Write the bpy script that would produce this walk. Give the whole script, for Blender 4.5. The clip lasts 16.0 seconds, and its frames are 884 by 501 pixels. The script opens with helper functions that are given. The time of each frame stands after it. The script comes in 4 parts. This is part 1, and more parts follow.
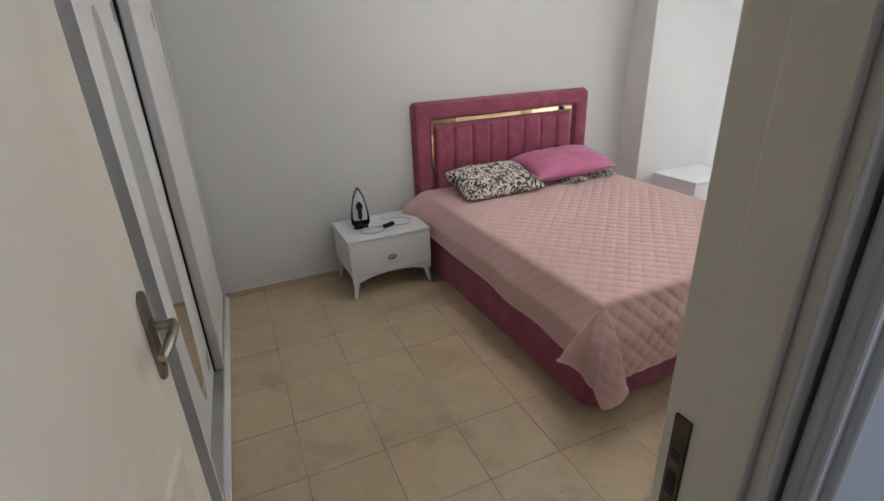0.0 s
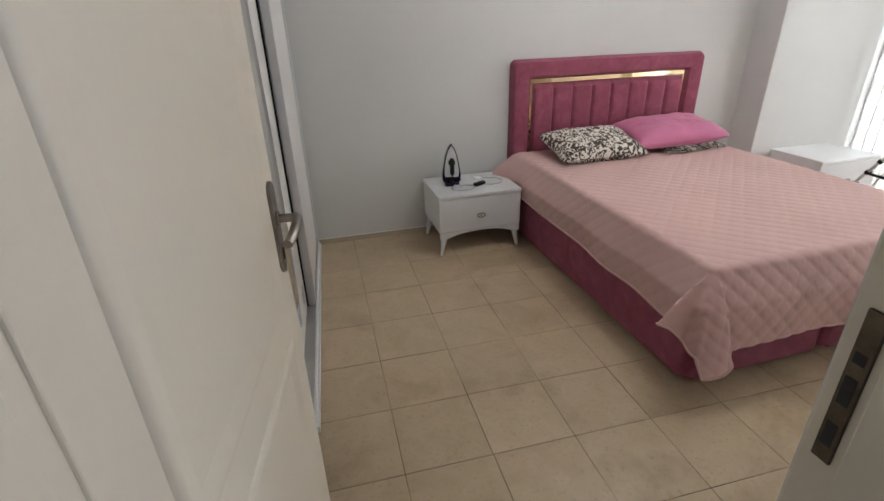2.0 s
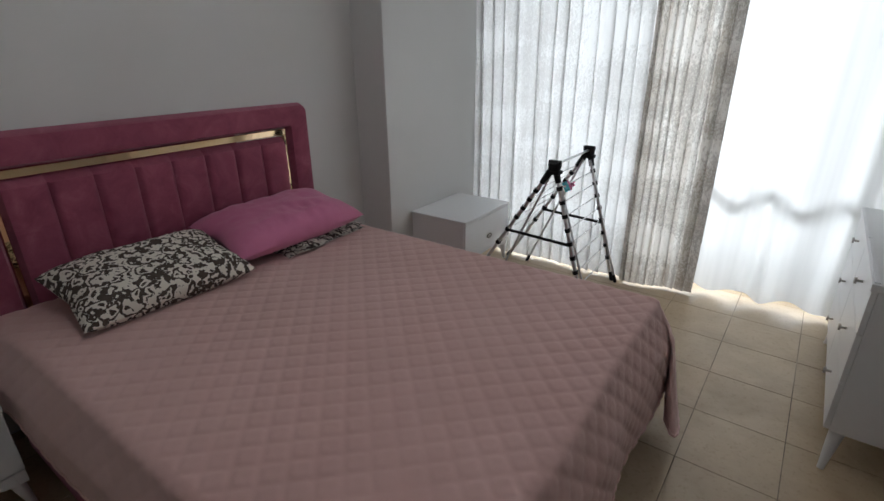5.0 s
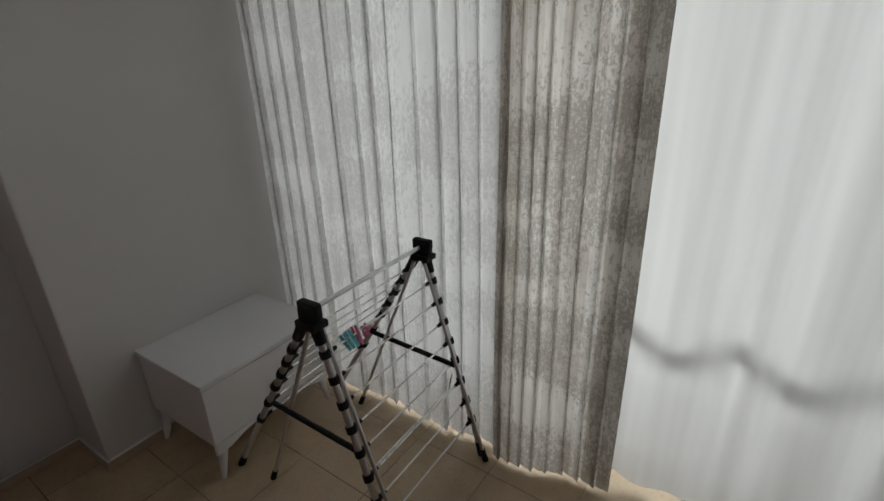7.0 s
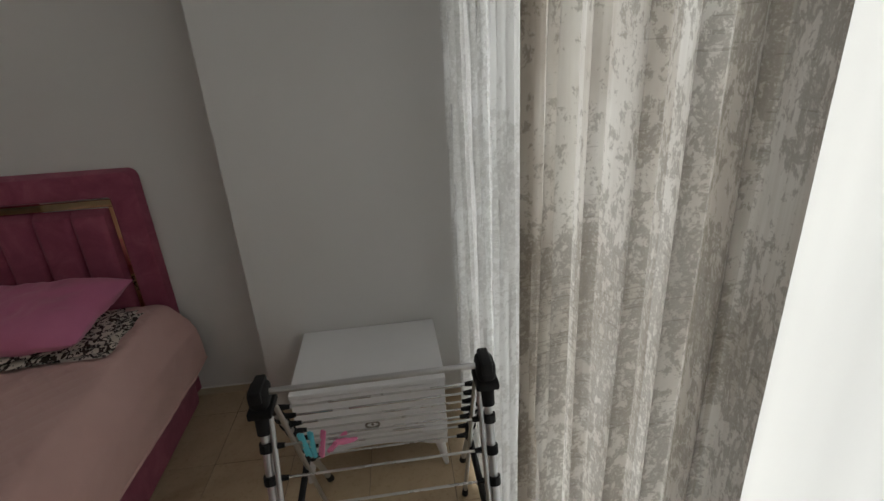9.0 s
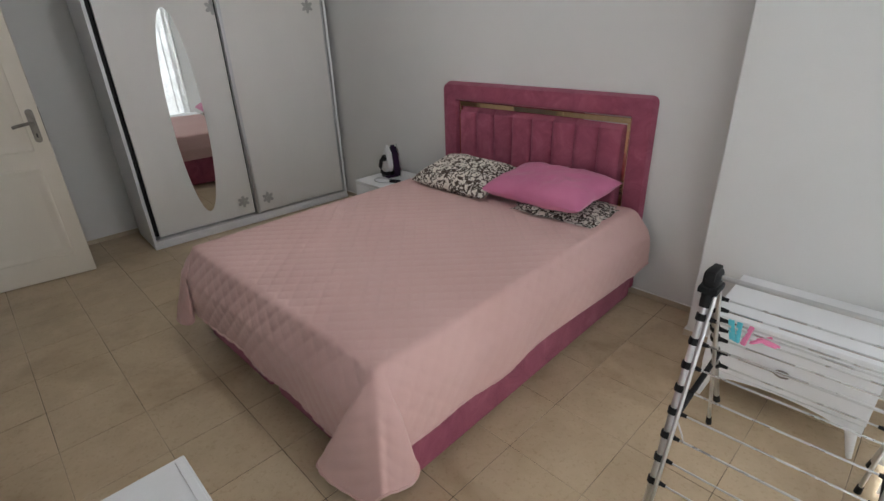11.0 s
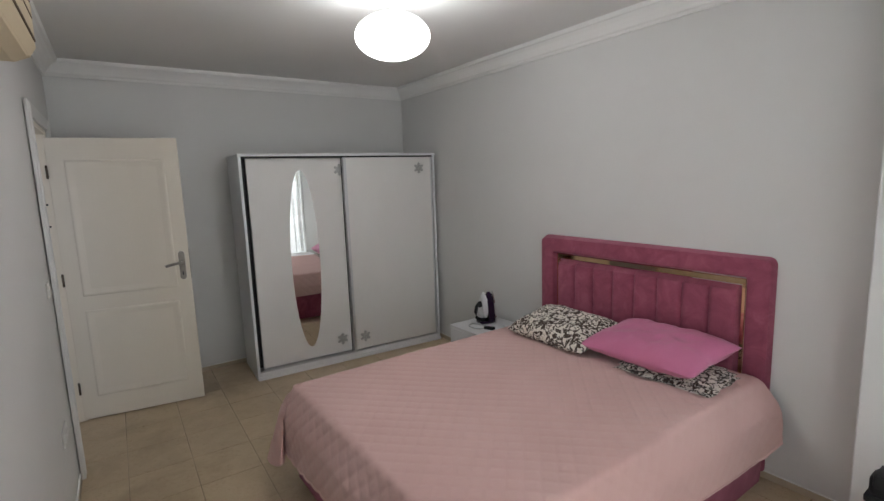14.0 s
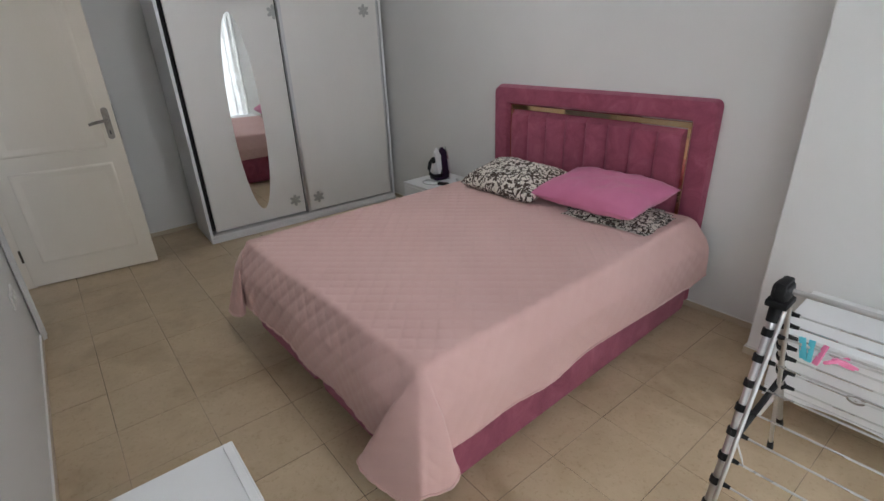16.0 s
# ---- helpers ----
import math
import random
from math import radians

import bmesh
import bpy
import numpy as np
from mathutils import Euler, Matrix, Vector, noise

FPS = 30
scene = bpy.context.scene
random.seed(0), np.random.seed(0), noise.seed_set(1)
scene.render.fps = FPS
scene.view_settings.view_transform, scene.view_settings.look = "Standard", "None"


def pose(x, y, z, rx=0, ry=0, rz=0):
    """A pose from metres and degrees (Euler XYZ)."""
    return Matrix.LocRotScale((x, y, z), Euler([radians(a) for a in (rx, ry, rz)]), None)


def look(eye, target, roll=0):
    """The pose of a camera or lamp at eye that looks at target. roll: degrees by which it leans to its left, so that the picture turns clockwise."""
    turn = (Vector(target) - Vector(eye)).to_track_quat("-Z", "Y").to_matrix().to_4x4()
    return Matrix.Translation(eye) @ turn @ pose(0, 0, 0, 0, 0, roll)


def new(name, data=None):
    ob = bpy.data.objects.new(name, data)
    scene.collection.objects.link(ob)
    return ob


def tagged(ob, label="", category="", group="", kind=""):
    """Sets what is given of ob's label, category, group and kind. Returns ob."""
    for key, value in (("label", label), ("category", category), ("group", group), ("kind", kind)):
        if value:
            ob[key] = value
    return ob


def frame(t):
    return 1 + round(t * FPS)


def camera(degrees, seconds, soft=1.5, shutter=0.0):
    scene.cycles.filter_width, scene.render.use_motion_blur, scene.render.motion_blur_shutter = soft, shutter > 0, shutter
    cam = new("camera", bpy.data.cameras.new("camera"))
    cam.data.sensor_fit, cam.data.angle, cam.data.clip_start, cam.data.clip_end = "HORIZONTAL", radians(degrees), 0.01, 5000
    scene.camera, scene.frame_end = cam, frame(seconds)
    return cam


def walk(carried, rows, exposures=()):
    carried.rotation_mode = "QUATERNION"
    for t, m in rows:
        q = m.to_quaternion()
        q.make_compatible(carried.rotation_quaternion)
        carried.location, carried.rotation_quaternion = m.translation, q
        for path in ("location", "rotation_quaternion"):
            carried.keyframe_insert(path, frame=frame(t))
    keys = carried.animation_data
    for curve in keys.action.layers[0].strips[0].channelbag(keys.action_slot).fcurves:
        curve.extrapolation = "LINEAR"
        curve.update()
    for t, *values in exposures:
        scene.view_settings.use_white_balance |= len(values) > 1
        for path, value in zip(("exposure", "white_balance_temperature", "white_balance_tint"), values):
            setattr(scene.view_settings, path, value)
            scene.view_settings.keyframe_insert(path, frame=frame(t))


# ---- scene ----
# fitted numbers of the place
EXPOSURES = [(0, -0.34, 6400, 10), (2.0, -0.22, 6550, 10), (3.0, -0.16, 6150, 10), (3.5, -0.18, 6050, 10), (4.0, -0.30, 6150, 10), (4.5, -1.05, 6250, 10), (5.0, -1.72, 6300, 10),
             (7.3, -2.8, 6850, 10), (8.5, -2.68, 6950, 10), (9.0, -2.4, 7000, 10), (9.5, -1.3, 6650, 10), (10.2, -0.93, 6500, 10),
             (12.5, -0.74, 6250, 10), (13.5, -0.78, 6450, 10), (14.5, -0.78, 6450, 10), (15.2, -0.76, 6250, 10), (16, -0.72, 6250, 10)]
DOOR_OPEN = 81.0
WARD_X, WARD_Y, WARD_TURN = 0.120, -1.886, -3.4
IRON_TURN = -14.0
RACK_S, RACK_N, RACK_N2 = -0.25, 0.555, 0.385
MIRROR_H = 0.75
AC_X, AC_Z = 2.55, 2.14
SWITCH_X = 1.72
LAMP = (2.69, -1.57, 2.388)
FLOOR_X, FLOOR_Y, FLOOR_TURN = 1.397, -2.232, -1.6
cam = camera(84.2, 16.0)
PATH = [
    (0, (0.99, -3.481, 1.646), (1.753, -1.815, 0.844), -2.3),
    (0.5, (0.884, -3.563, 1.643), (1.391, -1.804, 0.837), -2.4),
    (1, (0.786, -3.59, 1.645), (1.251, -1.818, 0.844), -2.0),
    (1.5, (0.761, -3.582, 1.619), (1.227, -1.806, 0.825), -1.8),
    (2, (0.884, -3.477, 1.494), (1.354, -1.734, 0.635), -1.7),
    (2.5, (1.104, -3.304, 1.434), (1.588, -1.653, 0.414), -2.1),
    (3, (1.207, -3.014, 1.483), (1.701, -1.435, 0.36), -2.2),
    (3.5, (1.325, -2.681, 1.491), (1.864, -1.07, 0.433), -2.0),
    (4, (1.589, -2.393, 1.485), (2.327, -0.782, 0.559), -1.4),
    (4.5, (1.788, -2.274, 1.514), (2.913, -0.835, 0.699), -0.4),
    (5, (2.049, -2.419, 1.464), (3.556, -1.339, 0.713), -0.5),
    (5.2, (2.179, -2.451, 1.465), (3.807, -1.56, 0.719), -0.1),
    (7.5, (4.311, -2.296, 1.555), (5.769, -1.166, 0.783), -2.2),
    (8, (4.682, -2.289, 1.561), (5.966, -0.943, 0.828), -1.6),
    (8.3, (4.874, -2.261, 1.55), (5.979, -0.751, 0.843), -2.2),
    (8.5, (4.956, -2.26, 1.564), (5.903, -0.648, 0.853), -2.7),
    (9, (5.014, -2.35, 1.598), (5.201, -0.507, 0.843), -3.6),
    (9.5, (4.958, -2.502, 1.605), (4.4, -0.743, 0.833), -4.2),
    (10, (4.948, -2.674, 1.6), (4.021, -1.078, 0.83), -4.0),
    (10.2, (4.956, -2.724, 1.59), (3.94, -1.185, 0.815), -3.4),
    (12.3, (5.031, -2.991, 1.634), (3.56, -1.989, 0.721), -2.8),
    (12.5, (5.03, -2.994, 1.639), (3.547, -2.0, 0.737), -2.9),
    (13, (5.027, -2.971, 1.68), (3.491, -1.933, 0.93), -2.6),
    (13.5, (5.003, -2.922, 1.675), (3.395, -1.822, 1.222), -2.0),
    (14, (4.955, -2.9, 1.671), (3.335, -1.763, 1.377), -2.0),
    (14.5, (4.962, -2.836, 1.603), (3.361, -1.686, 1.262), -2.2),
    (15, (4.983, -2.836, 1.56), (3.442, -1.683, 1.015), -2.3),
    (15.5, (4.98, -2.874, 1.567), (3.521, -1.71, 0.848), -2.2),
    (16, (4.977, -2.879, 1.578), (3.57, -1.716, 0.763), -2.3),
]
walk(cam, [(t, look(eye, target, roll)) for t, eye, target, roll in PATH],
     exposures=EXPOSURES)

# ---------------------------------------------------------------- light
world = bpy.data.worlds.new("world")
scene.world = world
world.use_nodes = True
wn = world.node_tree.nodes
sky = wn.new("ShaderNodeTexSky")
sky.sky_type, sky.sun_disc = "NISHITA", False
sky.sun_elevation, sky.sun_rotation = radians(50), radians(200)
wn["Background"].inputs["Strength"].default_value = 0.1
world.node_tree.links.new(sky.outputs["Color"], wn["Background"].inputs["Color"])


def area(name, m, w, h, watts, colour):
    d = bpy.data.lights.new(name, "AREA")
    d.shape, d.size, d.size_y, d.energy, d.color = "RECTANGLE", w, h, watts, colour
    ob = new(name, d)
    ob.matrix_world = m
    return ob


# daylight in the balcony window's opening and in the hall window's opening
area("window_daylight", look((5.78, -1.66, 1.25), (0.0, -1.66, 1.05)), 2.30, 2.2, 205, (0.91, 0.96, 1.0))
area("hall_daylight", look((2.62, -4.15, 1.5), (0.8, -3.0, 1.2)), 0.8, 1.2, 10.5, (0.84, 0.89, 1.0))
bulb = bpy.data.lights.new("pendant_bulb", "POINT")
bulb.energy, bulb.color, bulb.shadow_soft_size = 38, (0.95, 0.975, 1.0), 0.045
new("pendant_bulb", bulb).location = LAMP


# ---------------------------------------------------------------- materials
def node_mat(name):
    m = bpy.data.materials.new(name)
    m.use_nodes = True
    return m, m.node_tree, m.node_tree.nodes["Principled BSDF"]


def coords(nt, scale=(1, 1, 1), kind="Object"):
    tc, mp = nt.nodes.new("ShaderNodeTexCoord"), nt.nodes.new("ShaderNodeMapping")
    mp.inputs["Scale"].default_value = scale
    nt.links.new(tc.outputs[kind], mp.inputs["Vector"])
    return mp.outputs["Vector"]


def noise_tex(nt, vec, scale, detail=4.0, rough=0.55, distortion=0.0):
    n = nt.nodes.new("ShaderNodeTexNoise")
    n.inputs["Scale"].default_value, n.inputs["Detail"].default_value = scale, detail
    n.inputs["Roughness"].default_value, n.inputs["Distortion"].default_value = rough, distortion
    nt.links.new(vec, n.inputs["Vector"])
    return n.outputs["Fac"]


def ramp(nt, fac, stops):
    r = nt.nodes.new("ShaderNodeValToRGB")
    el = r.color_ramp.elements
    while len(el) < len(stops):
        el.new(0.5)
    for e, (p, c) in zip(el, stops):
        e.position, e.color = p, (*c, 1)
    nt.links.new(fac, r.inputs["Fac"])
    return r.outputs["Color"]


def mixed(nt, fac, a, b, kind="MIX"):
    m = nt.nodes.new("ShaderNodeMix")
    m.data_type, m.blend_type = "RGBA", kind
    for socket, value in ((m.inputs[0], fac), (m.inputs[6], a), (m.inputs[7], b)):
        if isinstance(value, bpy.types.NodeSocket):
            nt.links.new(value, socket)
        elif isinstance(value, tuple):
            socket.default_value = (*value, 1)
        else:
            socket.default_value = value
    return m.outputs[2]


def maths(nt, op, a, b=0.0, c=0.0):
    m = nt.nodes.new("ShaderNodeMath")
    m.operation = op
    for socket, value in zip(m.inputs, (a, b, c)):
        if isinstance(value, bpy.types.NodeSocket):
            nt.links.new(value, socket)
        else:
            socket.default_value = value
    return m.outputs[0]


def bumped(nt, bsdf, height, strength, distance=0.004):
    b = nt.nodes.new("ShaderNodeBump")
    b.inputs["Strength"].default_value, b.inputs["Distance"].default_value = strength, distance
    nt.links.new(height, b.inputs["Height"])
    nt.links.new(b.outputs["Normal"], bsdf.inputs["Normal"])


def surface(name, dark, light, rough=0.5, metal=0.0, scale=3.0, grain=200.0, bump=0.1, stretch=(1, 1, 1), sheen=0.0, spec=0.5, stops=(0.3, 0.7)):
    """A plain material: two tones in soft patches, roughness that wanders, fine grain in the relief."""
    m, nt, b = node_mat(name)
    vec = coords(nt, stretch)
    big, fine = noise_tex(nt, vec, scale, 5), noise_tex(nt, vec, grain, 3)
    both = maths(nt, "ADD", maths(nt, "MULTIPLY", big, 0.8), maths(nt, "MULTIPLY", fine, 0.2))
    nt.links.new(ramp(nt, both, [(stops[0], dark), (stops[1], light)]), b.inputs["Base Color"])
    nt.links.new(maths(nt, "ADD", maths(nt, "MULTIPLY", big, min(0.16, rough)), rough - min(0.08, 0.5 * rough)), b.inputs["Roughness"])
    b.inputs["Metallic"].default_value = metal
    b.inputs["Specular IOR Level"].default_value = spec
    b.inputs["Sheen Weight"].default_value = sheen
    if bump:
        bumped(nt, b, fine, bump, 0.002)
    return m


WALL = surface("wall_paint", (0.665, 0.655, 0.64), (0.705, 0.695, 0.68), 0.75, scale=1.2, grain=240, bump=0.12, spec=0.25)
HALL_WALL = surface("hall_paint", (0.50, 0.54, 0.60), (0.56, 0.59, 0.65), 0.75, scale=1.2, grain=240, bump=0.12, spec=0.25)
CEILING = surface("ceiling_paint", (0.72, 0.71, 0.69), (0.78, 0.77, 0.75), 0.8, scale=1.0, grain=220, bump=0.08, spec=0.2)
PLASTER = surface("cornice_plaster", (0.78, 0.77, 0.75), (0.84, 0.83, 0.81), 0.7, scale=2.0, grain=150, bump=0.08, spec=0.3)
CREAM = surface("cream_door_paint", (0.735, 0.67, 0.57), (0.79, 0.725, 0.62), 0.42, scale=2.5, grain=90, bump=0.10, stretch=(1, 1, 0.3))
CASING = surface("white_casing_paint", (0.68, 0.67, 0.65), (0.75, 0.74, 0.72), 0.42, scale=2.5, grain=90, bump=0.10, stretch=(1, 1, 0.3))
WHITE = surface("white_lacquer", (0.76, 0.76, 0.77), (0.82, 0.82, 0.83), 0.32, scale=2.0, grain=120, bump=0.03)
PEARL = surface("pearl_door_foil", (0.74, 0.72, 0.695), (0.80, 0.78, 0.755), 0.38, scale=1.5, grain=160, bump=0.03, stretch=(1, 1, 0.4))
GREY_SIDE = surface("grey_board_edge", (0.33, 0.34, 0.36), (0.38, 0.39, 0.41), 0.45, scale=2.0, grain=120, bump=0.03)
ALU = surface("brushed_aluminium", (0.55, 0.55, 0.56), (0.68, 0.68, 0.69), 0.34, 1.0, scale=6, grain=300, bump=0.05, stretch=(1, 1, 0.05))
STEEL = surface("steel_wire", (0.58, 0.58, 0.58), (0.72, 0.72, 0.72), 0.28, 1.0, scale=8, grain=200, bump=0.02)
CHROME = surface("worn_nickel", (0.42, 0.40, 0.37), (0.56, 0.53, 0.50), 0.30, 1.0, scale=20, grain=150, bump=0.03)
HANDLE = surface("tarnished_nickel", (0.20, 0.175, 0.15), (0.34, 0.31, 0.28), 0.32, 1.0, scale=18, grain=150, bump=0.03)
BRONZE = surface("aged_latch_steel", (0.07, 0.055, 0.04), (0.16, 0.13, 0.10), 0.45, 1.0, scale=30, grain=150, bump=0.06)
GOLD = surface("polished_gold_strip", (0.78, 0.55, 0.30), (0.88, 0.66, 0.45), 0.05, 1.0, scale=4, grain=60, bump=0.0)
MIRROR = surface("mirror_silver", (0.86, 0.87, 0.86), (0.88, 0.89, 0.88), 0.015, 1.0, scale=1, grain=10, bump=0.0)
BLACK = surface("black_plastic", (0.012, 0.012, 0.013), (0.018, 0.018, 0.019), 0.6, scale=10, grain=200, bump=0.05, spec=0.2)
# near-black that paints the shade inside the wardrobe and in small holes
VOID = surface("near_black_shade", (0.02, 0.02, 0.02), (0.03, 0.03, 0.03), 0.8, scale=4, grain=100, bump=0.0)
PURPLE = surface("dark_purple_plastic", (0.020, 0.008, 0.026), (0.030, 0.012, 0.040), 0.25, scale=8, grain=100, bump=0.0)
CORD = surface("grey_flex", (0.50, 0.50, 0.51), (0.60, 0.60, 0.61), 0.55, scale=30, grain=300, bump=0.1)
BROWN_CARD = surface("plain_cardboard", (0.20, 0.13, 0.08), (0.27, 0.18, 0.11), 0.85, scale=5, grain=150, bump=0.15)
TURQ = surface("turquoise_plastic", (0.26, 0.46, 0.44), (0.32, 0.53, 0.50), 0.38, scale=4, grain=100, bump=0.03)
PEG_BLUE = surface("sky_blue_plastic", (0.10, 0.55, 0.66), (0.14, 0.62, 0.72), 0.4, scale=10, grain=100, bump=0.0)
PEG_PINK = surface("pink_plastic", (0.72, 0.16, 0.34), (0.80, 0.24, 0.42), 0.4, scale=10, grain=100, bump=0.0)
AC_SHELL = surface("yellowed_plastic", (0.62, 0.50, 0.32), (0.70, 0.58, 0.40), 0.45, scale=3, grain=100, bump=0.03)
AC_SLOT = surface("brown_slot_shadow", (0.10, 0.065, 0.035), (0.14, 0.09, 0.05), 0.7, scale=6, grain=100, bump=0.0)
SOCKET = surface("socket_plastic", (0.74, 0.73, 0.70), (0.80, 0.79, 0.76), 0.4, scale=4, grain=100, bump=0.0)
GROUT = surface("worn_grout", (0.07, 0.055, 0.04), (0.40, 0.32, 0.23), 0.9, scale=2.2, grain=40, bump=0.2, stops=(0.45, 0.60))
SKIRTING = surface("beige_skirting_tile", (0.46, 0.37, 0.265), (0.54, 0.445, 0.335), 0.35, scale=6, grain=60, bump=0.05)
DECAL = surface("silver_flower_foil", (0.40, 0.40, 0.39), (0.50, 0.50, 0.49), 0.35, 0.6, scale=20, grain=100, bump=0.1)
PARAPET = surface("balcony_plaster", (0.62, 0.61, 0.58), (0.70, 0.69, 0.66), 0.8, scale=2, grain=60, bump=0.2)


def tile_material():
    m, nt, b = node_mat("beige_floor_tile")
    vec = coords(nt)
    info = nt.nodes.new("ShaderNodeObjectInfo")
    shift = nt.nodes.new("ShaderNodeVectorMath")
    shift.operation = "MULTIPLY_ADD"
    nt.links.new(info.outputs["Random"], shift.inputs[0])
    shift.inputs[1].default_value = (31.0, 17.0, 5.0)
    nt.links.new(vec, shift.inputs[2])
    v = shift.outputs[0]
    cloud, speck = noise_tex(nt, v, 7.0, 6, 0.62, 0.6), noise_tex(nt, v, 60.0, 4, 0.6)
    base = ramp(nt, cloud, [(0.28, (0.475, 0.360, 0.232)), (0.52, (0.525, 0.405, 0.270)), (0.75, (0.57, 0.448, 0.308))])
    specks = ramp(nt, speck, [(0.30, (0.80, 0.76, 0.70)), (0.45, (1, 1, 1))])
    col = mixed(nt, 0.7, base, specks, "MULTIPLY")
    tone = maths(nt, "ADD", maths(nt, "MULTIPLY", info.outputs["Random"], 0.07), 0.965)
    hsv = nt.nodes.new("ShaderNodeHueSaturation")
    nt.links.new(tone, hsv.inputs["Value"])
    nt.links.new(col, hsv.inputs["Color"])
    place = nt.nodes.new("ShaderNodeNewGeometry")
    # soft patches, placed by noise across the whole floor, darken the tiles
    blotch = ramp(nt, noise_tex(nt, place.outputs["Position"], 1.7, 4, 0.6, 0.5), [(0.36, (0.82, 0.80, 0.77)), (0.50, (1, 1, 1))])
    nt.links.new(mixed(nt, 1.0, hsv.outputs["Color"], blotch, "MULTIPLY"), b.inputs["Base Color"])
    nt.links.new(maths(nt, "ADD", maths(nt, "MULTIPLY", cloud, 0.25), 0.26), b.inputs["Roughness"])
    bumped(nt, b, speck, 0.06, 0.002)
    return m


TILE = tile_material()


def velvet_material():
    m, nt, b = node_mat("rose_velvet")
    vec = coords(nt)
    crush, fine = noise_tex(nt, vec, 9.0, 6, 0.62, 0.8), noise_tex(nt, vec, 420.0, 2)
    col = ramp(nt, crush, [(0.30, (0.235, 0.052, 0.090)), (0.55, (0.315, 0.078, 0.125)), (0.78, (0.41, 0.125, 0.180))])
    nt.links.new(col, b.inputs["Base Color"])
    b.inputs["Roughness"].default_value = 0.82
    b.inputs["Specular IOR Level"].default_value = 0.2
    b.inputs["Sheen Weight"].default_value = 0.45
    b.inputs["Sheen Tint"].default_value = (0.85, 0.5, 0.6, 1)
    bumped(nt, b, fine, 0.25, 0.002)
    return m


VELVET = velvet_material()


def quilt_material():
    m, nt, b = node_mat("salmon_quilted_cotton")
    vec = coords(nt)
    big, fine = noise_tex(nt, vec, 2.2, 5), noise_tex(nt, vec, 500.0, 2)
    nt.links.new(ramp(nt, big, [(0.3, (0.635, 0.40, 0.37)), (0.7, (0.69, 0.45, 0.42))]), b.inputs["Base Color"])
    b.inputs["Roughness"].default_value = 0.8
    b.inputs["Sheen Weight"].default_value = 0.25
    b.inputs["Specular IOR Level"].default_value = 0.25
    bumped(nt, b, maths(nt, "ADD", fine, noise_tex(nt, vec, 35.0, 3)), 0.25, 0.003)
    return m


QUILT = quilt_material()
PINK_CLOTH = surface("bright_pink_satin_cotton", (0.56, 0.155, 0.295), (0.62, 0.19, 0.34), 0.6, scale=5, grain=320, bump=0.12, sheen=0.2)


def paisley_material(name, scale, ink, paper):
    m, nt, b = node_mat(name)
    vec = coords(nt, (scale, scale, scale))
    warp = nt.nodes.new("ShaderNodeVectorMath")
    warp.operation = "MULTIPLY_ADD"
    n = nt.nodes.new("ShaderNodeTexNoise")
    n.inputs["Scale"].default_value = 1.3
    nt.links.new(vec, n.inputs["Vector"])
    nt.links.new(n.outputs["Color"], warp.inputs[0])
    warp.inputs[1].default_value = (1.6, 1.6, 1.6)
    nt.links.new(vec, warp.inputs[2])
    vor = nt.nodes.new("ShaderNodeTexVoronoi")
    vor.inputs["Scale"].default_value = 1.0
    nt.links.new(warp.outputs[0], vor.inputs["Vector"])
    rings = maths(nt, "SINE", maths(nt, "MULTIPLY", vor.outputs["Distance"], 15.0))
    fill = noise_tex(nt, warp.outputs[0], 2.4, 3, 0.6, 1.5)
    fac = maths(nt, "ADD", maths(nt, "MULTIPLY", rings, 0.30), fill)
    col = ramp(nt, fac, [(0.49, paper), (0.515, tuple(0.6 * c for c in paper)), (0.54, ink), (0.86, tuple(1.6 * c for c in ink))])
    nt.links.new(col, b.inputs["Base Color"])
    b.inputs["Roughness"].default_value = 0.8
    b.inputs["Specular IOR Level"].default_value = 0.2
    bumped(nt, b, noise_tex(nt, vec, 30.0, 2), 0.12, 0.002)
    return m


PAISLEY = paisley_material("paisley_cotton", 17.0, (0.060, 0.044, 0.036), (0.77, 0.72, 0.64))
PAISLEY_FINE = paisley_material("paisley_sheet_cotton", 20.0, (0.05, 0.042, 0.038), (0.64, 0.60, 0.54))


